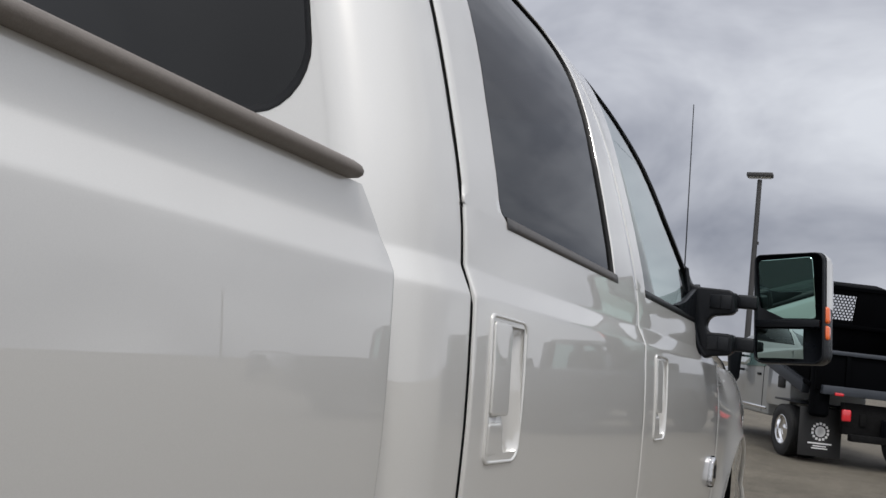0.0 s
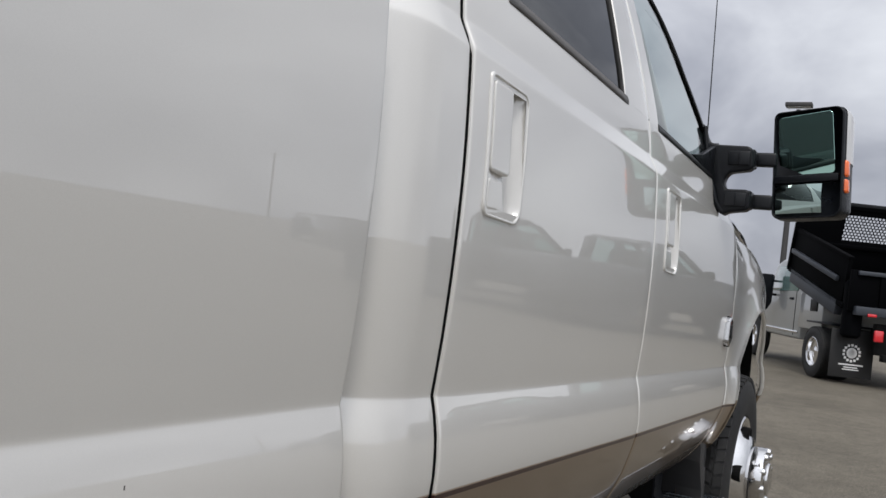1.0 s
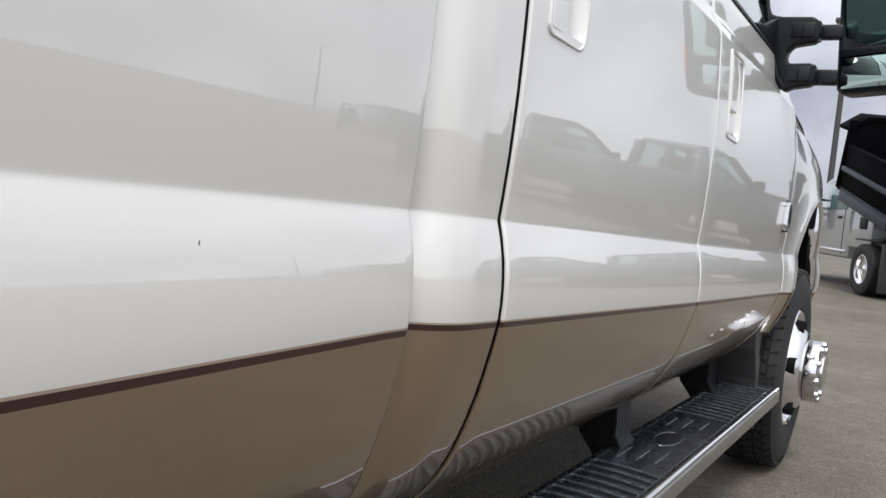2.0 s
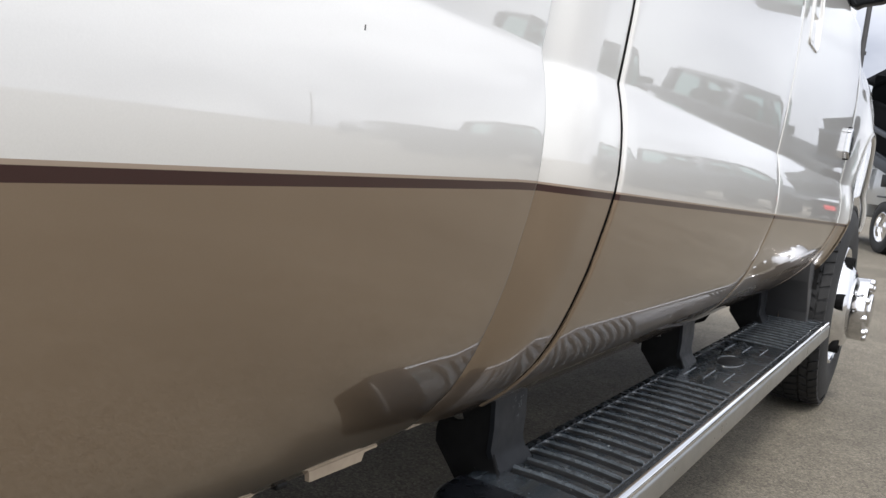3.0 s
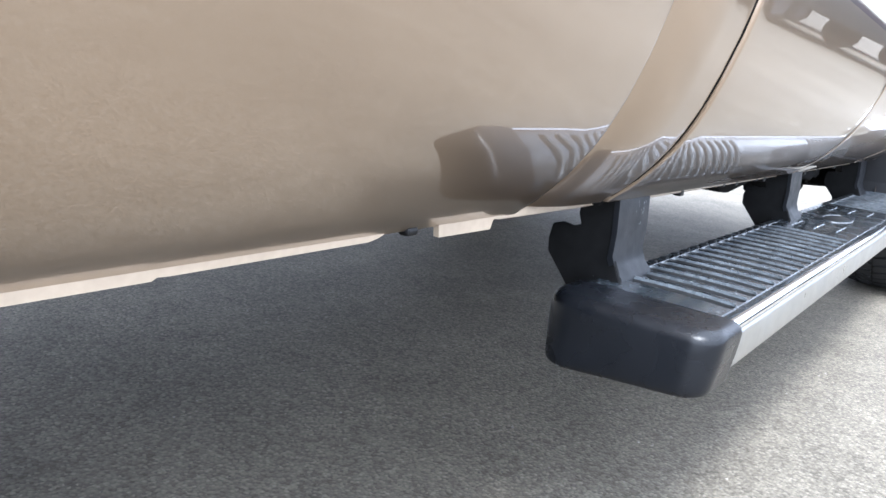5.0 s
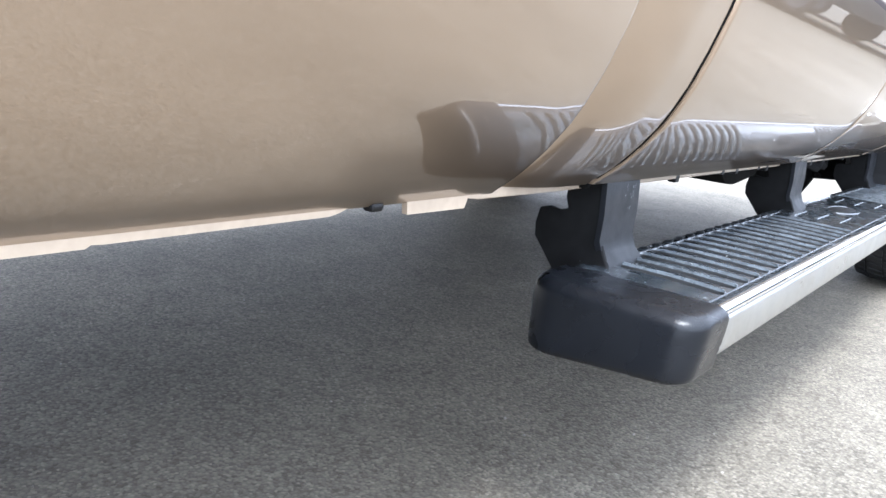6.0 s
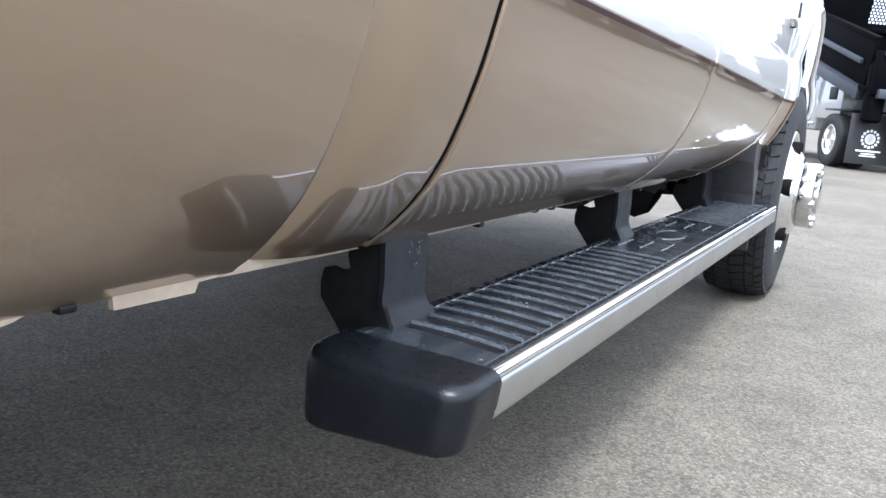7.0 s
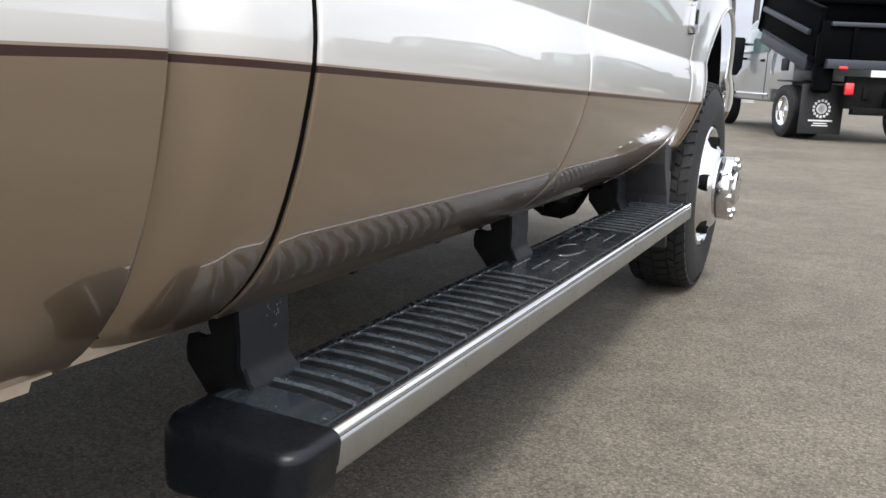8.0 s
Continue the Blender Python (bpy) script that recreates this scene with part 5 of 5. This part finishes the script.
    me = mesh_from("mirror_cap", verts, faces, WHITE)
    me.transform(turn)
    part("mirror_cap", me, m, "white mirror cap")
    for w0, w1 in ((-0.046, 0.006), (-0.096, -0.052)):
        headed("signal_lens", box((0.020, 0.030, w1 - w0), (0.108, 0.030, (w0 + w1) / 2), 0.008, 3), AMBER, "amber turn signal lens")


def spotter(r):
    """A gently domed small mirror."""
    u0, u1, w0, w1 = r
    bm = bmesh.new()
    n = 12
    grid = [[bm.verts.new((u0 + (u1 - u0) * i / n, 0.001 - 0.010 * (1 - (2 * i / n - 1) ** 2) * 0.5 - 0.010 * (1 - (2 * j / n - 1) ** 2) * 0.5, w0 + (w1 - w0) * j / n)) for i in range(n + 1)] for j in range(n + 1)]
    for j in range(n):
        for i in range(n):
            bm.faces.new((grid[j][i], grid[j][i + 1], grid[j + 1][i + 1], grid[j + 1][i]))
    return bm


towing_mirror()


# ---- the dump truck across the lot ----
dump = thing("dump_truck", "silver dump truck with a raised black dump body and mud flaps", "dump truck")
dump.matrix_world = pose(-0.44, 13.3, 0, 0, 0, 27)


def dpart(name, bm, mat, label="", parent=None, smooth=True):
    return part(name, bm, parent or dump, label, mat, smooth)


def dump_wheel(x, y, outer):
    w = part("wheel", TYRE, dump, "truck wheel with a chrome rim")
    w.location = (x, y, 0.40)
    if outer < 0:
        w.rotation_euler.z = math.pi
    part("rim", lathe_mesh("rim", [(0.06, 0.225), (0.108, 0.230), (0.112, 0.222), (0.10, 0.205), (0.03, 0.19), (0.02, 0.10), (0.06, 0.085), (0.068, 0.06), (0.07, 0.01)], CHROME, 40), w, "chrome rim")


for x, o in ((-0.12, -1), (0.16, -1), (1.66, 1), (1.94, 1)):
    dump_wheel(x, 0.0, o)
dump_wheel(0.22, 3.75, -1)
dump_wheel(1.78, 3.75, 1)
for x in (0.55, 1.37):
    dpart("chassis_rail", box((0.09, 5.2, 0.18), (x + 0.04, 1.7, 0.72), 0.01), UNDERBODY, "black chassis rail")
# cab
cab_line = [(1.52, 0.50), (1.52, 1.74), (1.62, 1.88), (2.55, 1.92), (2.82, 1.84), (3.25, 1.32), (4.45, 1.20), (4.65, 1.10), (4.68, 0.55), (4.2, 0.50), (4.16, 0.75), (3.95, 0.92), (3.55, 0.92), (3.33, 0.75), (3.28, 0.50)]
cabm = dpart("cab", prism(cab_line, "x", 0.13, 1.87, 0.05, 3), SILVER, "silver cab")
dpart("side_glass", prism(rounded([(1.66, 1.34), (2.98, 1.32), (2.66, 1.78), (1.70, 1.80)], 0.06), "x", 0.112, 0.14, 0.004), material("teal_cab_glass", (0.16, 0.25, 0.24), 0.05, 0.0, 1.0, 0.02), "teal tinted side window", cabm)
dpart("rear_glass", prism(rounded([(0.4, 1.38), (1.6, 1.38), (1.55, 1.78), (0.45, 1.78)], 0.06), "y", 1.505, 1.53, 0.004), GASKET, "dark rear window", cabm)
dpart("door_seam", box((0.012, 0.012, 0.9), (0.128, 1.76, 1.0), 0.003), GASKET, "", cabm)
dpart("handle", box((0.03, 0.16, 0.045), (0.12, 1.95, 1.20), 0.012), BLACK_PLASTIC, "black door handle", cabm)
dpart("rocker_trim", box((0.02, 1.7, 0.05), (0.122, 2.4, 0.62), 0.008), CHROME, "bright sill trim", cabm)
mir = dpart("mirror", prism(rounded([(-0.20, 1.62), (0.06, 1.62), (0.04, 1.08), (-0.06, 0.90), (-0.14, 0.98)], 0.05), "y", 2.70, 2.82, 0.02, 2), BLACK_PLASTIC, "black towing mirror")
for z in (1.50, 1.24):
    dpart("arm", tube([(-0.04, 2.76, z), (0.16, 2.76, z)], 0.022, 8), BLACK_PLASTIC, "", mir)
dpart("side_box", box((0.34, 0.98, 0.62), (0.24, 0.96, 1.02), 0.03), SILVER, "silver tool box behind the cab")
dpart("vent", box((0.02, 0.27, 0.20), (0.065, 0.80, 1.12), 0.02), GASKET, "dark filler recess")
dpart("fender_edge", box((0.62, 0.95, 0.03), (0.14, 0.0, 0.86), 0.01), BLACK_PLASTIC, "black wheel guard")
# the dump body, tipped up about its rear hinge
TIP = pose(0, -0.75, 1.10, 14, 0, 0)


def tipped(name, bm, mat, label="", parent=None):
    bmesh.ops.transform(bm, matrix=TIP, verts=bm.verts)
    return dpart(name, bm, mat, label, parent)


body = tipped("dump_body", box((2.36, 2.3, 0.08), (1.0, 1.15, 0.06), 0.01), DUMP_BLACK, "raised black steel dump body")
for x in (-0.12, 2.12):
    tipped("floor_beam", box((0.12, 1.95, 0.24), (x, 1.18, -0.02), 0.012), BEAM_GREY, "blue-grey steel side beam", body)
for x in (-0.13, 2.13):
    tipped("side_wall", box((0.06, 2.2, 0.66), (x, 1.2, 0.42), 0.01), DUMP_BLACK, "black side wall", body)
    tipped("side_wall_cap", box((0.09, 2.2, 0.06), (x, 1.2, 0.76), 0.01), DUMP_BLACK, "", body)
tipped("side_rail", box((0.06, 1.9, 0.08), (-0.19, 1.25, 0.40), 0.012), BEAM_GREY, "grey side rail", body)
# headboard with a slotted window
hb = merge(box((0.81, 0.06, 1.15), (0.205, 2.3, 0.62), 0.01), box((0.77, 0.06, 1.15), (1.815, 2.3, 0.62), 0.01), box((0.84, 0.06, 0.60), (1.02, 2.3, 0.35), 0.01), box((0.84, 0.06, 0.10), (1.02, 2.3, 1.15), 0.01))
tipped("headboard", hb, DUMP_BLACK, "black headboard", body)
tipped("headboard_rib", box((2.2, 0.05, 0.07), (1.0, 2.25, 0.56), 0.012), DUMP_BLACK, "", body)
tipped("cab_shield", prism([(0.12, 1.20), (1.90, 1.20), (2.2, 1.00), (2.2, 1.06), (1.93, 1.27), (0.09, 1.27), (-0.2, 1.06), (-0.2, 1.00)], "y", 2.25, 2.7, 0.004, 1), DUMP_BLACK, "black cab shield", body)
mesh_bars = []
for r in range(10):
    mesh_bars.append(box((0.84, 0.02, 0.012), (1.02, 2.3, 0.655 + 0.05 * r), 0.0))
for r in range(9):
    for c in range(14):
        mesh_bars.append(box((0.012, 0.02, 0.05), (0.62 + 0.06 * c + (0.03 if r % 2 else 0), 2.3, 0.68 + 0.05 * r), 0.0))
tipped("slotted_plate", merge(*mesh_bars), DUMP_BLACK, "slotted steel window", body)
# upright tailgate and rear frame
dpart("tailgate", box((2.30, 0.06, 0.60), (1.0, -0.90, 1.40), 0.01), DUMP_BLACK, "black tailgate")
dpart("tailgate_rib", box((2.2, 0.06, 0.06), (1.04, -0.95, 1.66), 0.012), BEAM_GREY, "grey steel rib")
for x in (0.3, 0.95, 1.6, 2.1):
    dpart("tailgate_rib", box((0.07, 0.05, 0.46), (x, -0.94, 1.40), 0.012), DUMP_BLACK, "black steel rib")
dpart("corner_post", lathe([(0.70, 0.10), (0.74, 0.14), (1.50, 0.14), (1.56, 0.10), (1.57, 0.0)], "z", (-0.02, -0.78, 0), 20), DUMP_BLACK, "black corner post")
dpart("rear_sill", box((2.25, 0.12, 0.13), (1.05, -0.95, 1.11), 0.01), BEAM_GREY, "grey rear sill")
dpart("hinge", box((0.10, 0.16, 0.34), (0.02, -0.80, 0.98), 0.03), DUMP_BLACK, "black hinge plate")
dpart("rear_frame", box((1.7, 0.10, 0.46), (1.15, -0.82, 0.72), 0.01), UNDERBODY, "black rear frame")
dpart("bumper", box((1.6, 0.12, 0.10), (1.15, -1.0, 0.46), 0.01), UNDERBODY, "black rear bumper")
dpart("hitch", box((0.5, 0.2, 0.28), (1.1, -1.0, 0.62), 0.02), STEEL_BLACK, "black hitch plate")
dpart("tail_lamp", box((0.13, 0.06, 0.17), (0.29, -0.99, 0.77), 0.02, 3), RED_LENS, "red tail lamp")
dpart("tail_lamp", box((0.20, 0.06, 0.19), (1.60, -0.96, 0.70), 0.02, 3), RED_LENS, "red tail lamp")
dpart("marker_lamp", box((0.13, 0.03, 0.045), (0.15, -1.03, 1.06), 0.01), RED_LENS, "red marker lamp")
# mud flaps, with a plain round print and bars
for x in (0.10, 1.86):
    fl = dpart("mud_flap", box((0.64, 0.014, 0.72), (x, -0.62, 0.46), 0.004), FLAP, "black rubber mud flap with a white print")
    ring = lathe([(-0.632, 0.075), (-0.630, 0.078), (-0.630, 0.056), (-0.632, 0.053)], "y", (x, 0, 0.47), 28)
    dpart("ring_print", ring, PRINT, "white ring print", fl)
    dpart("centre_print", merge(box((0.05, 0.004, 0.022), (x, -0.629, 0.487), 0.0), box((0.064, 0.004, 0.022), (x - 0.002, -0.629, 0.457), 0.0), box((0.016, 0.004, 0.06), (x + 0.012, -0.6295, 0.470), 0.0, turn=None)), PRINT, "", fl, False)
    marks = []
    for k in range(14):
        a = 2 * math.pi * k / 14
        marks.append(box((0.034, 0.004, 0.036), (x + 0.118 * math.sin(a), -0.629, 0.47 + 0.118 * math.cos(a)), 0.0))
    dpart("bar_print", merge(*marks), PRINT, "white bars", fl, False)
    dpart("bar_print", box((0.36, 0.004, 0.022), (x, -0.629, 0.295), 0.0), PRINT, "white bar", fl, False)
    dpart("bar_print", box((0.20, 0.004, 0.016), (x, -0.629, 0.255), 0.0), PRINT, "white bar", fl, False)
    dpart("bar_print", box((0.24, 0.004, 0.016), (x, -0.629, 0.223), 0.0), PRINT, "white bar", fl, False)

# ---- light pole ----
lamp = thing("parking_lot_light", "dark steel parking lot light pole with a flat head", "light pole")
lamp.location = (-3.98, 36.0, -0.14)
part("pole", lathe([(0.0, 0.13), (0.6, 0.13), (9.34, 0.095)], "z", steps=14), lamp, "", POLE_STEEL, True)
part("pole_base", lathe([(0.0, 0.30), (0.55, 0.30), (0.60, 0.27)], "z", steps=18), lamp, "concrete footing", material("concrete", (0.34, 0.33, 0.31), 0.9, grain=0.1, grain_scale=30), True)
part("lamp_head", box((1.05, 0.5, 0.17), (0, 0, 9.54), 0.03), lamp, "flat lamp head", POLE_STEEL, True)
part("lens", box((0.9, 0.4, 0.03), (0, 0, 9.43), 0.005), lamp, "", LENS, True)
part("bracket", box((0.07, 0.07, 0.14), (0.12, 0, 6.6), 0.01), lamp, "", POLE_STEEL, True)

# ---- vehicles parked on the other side of the lane, seen in the paint ----


def parked(name, label, category, kind, paint):
    v = thing(name, label, category, "vehicles parked across the lot")
    if kind == "pickup":
        line = [(-2.9, 0.60), (-2.9, 1.42), (-0.95, 1.44), (1.25, 1.46), (2.45, 1.38), (2.75, 1.18), (2.78, 0.55)]
        base, top, z0, z1, z2 = (-0.92, 1.22), (-0.74, 0.50), 1.44, 2.02, 2.13
    else:
        line = [(-2.3, 0.45), (-2.4, 1.02), (-2.3, 1.12), (1.05, 1.14), (2.10, 1.02), (2.35, 0.85), (2.38, 0.42)]
        base, top, z0, z1, z2 = (-2.24, 1.02), (-2.0, 0.30), 1.12, 1.66, 1.74
    part("body", prism(line, "x", -0.95, 0.95, 0.06, 3), v, "", paint, True)
    part("cab_roof", prism([(top[0] - 0.06, z1), (top[0], z2), (top[1] - 0.1, z2 + 0.01), (top[1] + 0.08, z1)], "x", -0.80, 0.80, 0.03, 3), v, "", paint, True)
    for x in (-1, 1):
        for ya, yb, wide in ((base[0], top[0], 0.10), (0.05, 0.0, 0.08), (base[1], top[1], 0.07)):
            part("pillar", prism([(ya - wide, z0 - 0.02), (ya + wide, z0 - 0.02), (yb + wide, z1 + 0.03), (yb - wide, z1 + 0.03)], "x", *sorted((x * 0.90, x * 0.76)), 0.01), v, "", paint, True)
        g = part("side_glass", prism([(base[0], z0), (base[1], z0), (top[1], z1), (top[0], z1)], "x", *sorted((x * 0.86, x * 0.85)), 0.002), v, "tinted side glass", CLEAR)
        part("mirror", box((0.20, 0.09, 0.20), (x * 1.02, base[1] - 0.12, z0 + 0.10), 0.03, 3), v, "black mirror", BLACK_PLASTIC, True)
    part("dashboard", box((1.5, 0.35, 0.14), (0, base[1] - 0.3, z0 + 0.02), 0.04), v, "", INTERIOR, True)
    for x in (-0.42, 0.42):
        part("seat", box((0.48, 0.16, 0.62), (x, -0.10, z0 + 0.10), 0.06, 3), v, "", INTERIOR, True)
    for y in (-1.75, 1.75):
        for x in (-0.84, 0.84):
            w = part("wheel", TYRE, v, "")
            w.location = (x, y, 0.40)
            if x < 0:
                w.rotation_euler.z = math.pi
            part("rim", PLAIN_RIM, w)
    return v


PLAIN_RIM = lathe_mesh("rim", [(0.09, 0.225), (0.108, 0.228), (0.105, 0.205), (0.06, 0.19), (0.055, 0.08), (0.07, 0.0)], WHEEL_GREY, 32)
PAINT_NAVY = material("navy_car_paint", (0.014, 0.018, 0.03), 0.4, 0.0, 1.0, 0.06)
PAINT_GREY = material("grey_car_paint", (0.07, 0.075, 0.08), 0.4, 0.4, 1.0, 0.06)
PAINT_BLACK = material("black_car_paint", (0.012, 0.012, 0.014), 0.4, 0.0, 1.0, 0.06)
a = parked("parked_pickup", "dark grey pickup truck parked on the asphalt", "pickup truck", "pickup", PAINT_GREY)
a.matrix_world = pose(4.0, 14.0, 0, 0, 0, 27)
b = parked("parked_pickup", "black pickup truck parked on the asphalt", "pickup truck", "pickup", PAINT_BLACK)
b.matrix_world = pose(6.9, 13.2, 0, 0, 0, 40)
c = parked("parked_car", "navy sport utility car parked on the asphalt", "car", "suv", PAINT_NAVY)
c.matrix_world = pose(24.0, 30.0, 0, 0, 0, -38)
copy_thing(b, pose(5.4, 19.4, 0, 0, 0, 27))
copy_thing(a, pose(9.0, 18.4, 0, 0, 0, 35))
copy_thing(lamp, pose(57.0, 64.0, 0))

# ---- small marks on the paint ----
part("paint_chip", box((0.0006, 0.0010, 0.0038), (0.0159, -0.585, 0.9035), 0.0), truck, "dark paint chip", SEAL)


def scuffs():
    """Pale scratches on the first bracket's leg and on the cap, and a dull scuff on the bed's side."""
    rng = random.Random(23)
    verts, faces = [], []

    def mark(p, u, v, long, wide):
        k = len(verts)
        for a, b in ((-1, -0.4), (0.2, -1), (1, 0.3), (-0.1, 1)):
            verts.append(tuple(p[i] + u[i] * long * a * rng.uniform(0.7, 1.1) + v[i] * wide * b * rng.uniform(0.6, 1.2) for i in range(3)))
        faces.append((k, k + 1, k + 2, k + 3))
    for _ in range(12):
        mark((-0.1330, 0.030 + rng.uniform(-0.004, 0.030), rng.uniform(0.452, 0.486)), (0, 0.3, 0.95), (0, 1, 0), rng.uniform(0.001, 0.004), rng.uniform(0.0004, 0.0009))
    for _ in range(9):
        mark((rng.uniform(-0.11, 0.02), rng.uniform(-0.125, -0.07), 0.3886), (0.9, 0.4, 0), (0, 1, 0), rng.uniform(0.0005, 0.0022), rng.uniform(0.0003, 0.0008))
    return mesh_from("scuffs", verts, faces, DRIED, None, False)


tagged(part("scuffs", scuffs(), truck, "small pale scuffs"), kind="stuff")
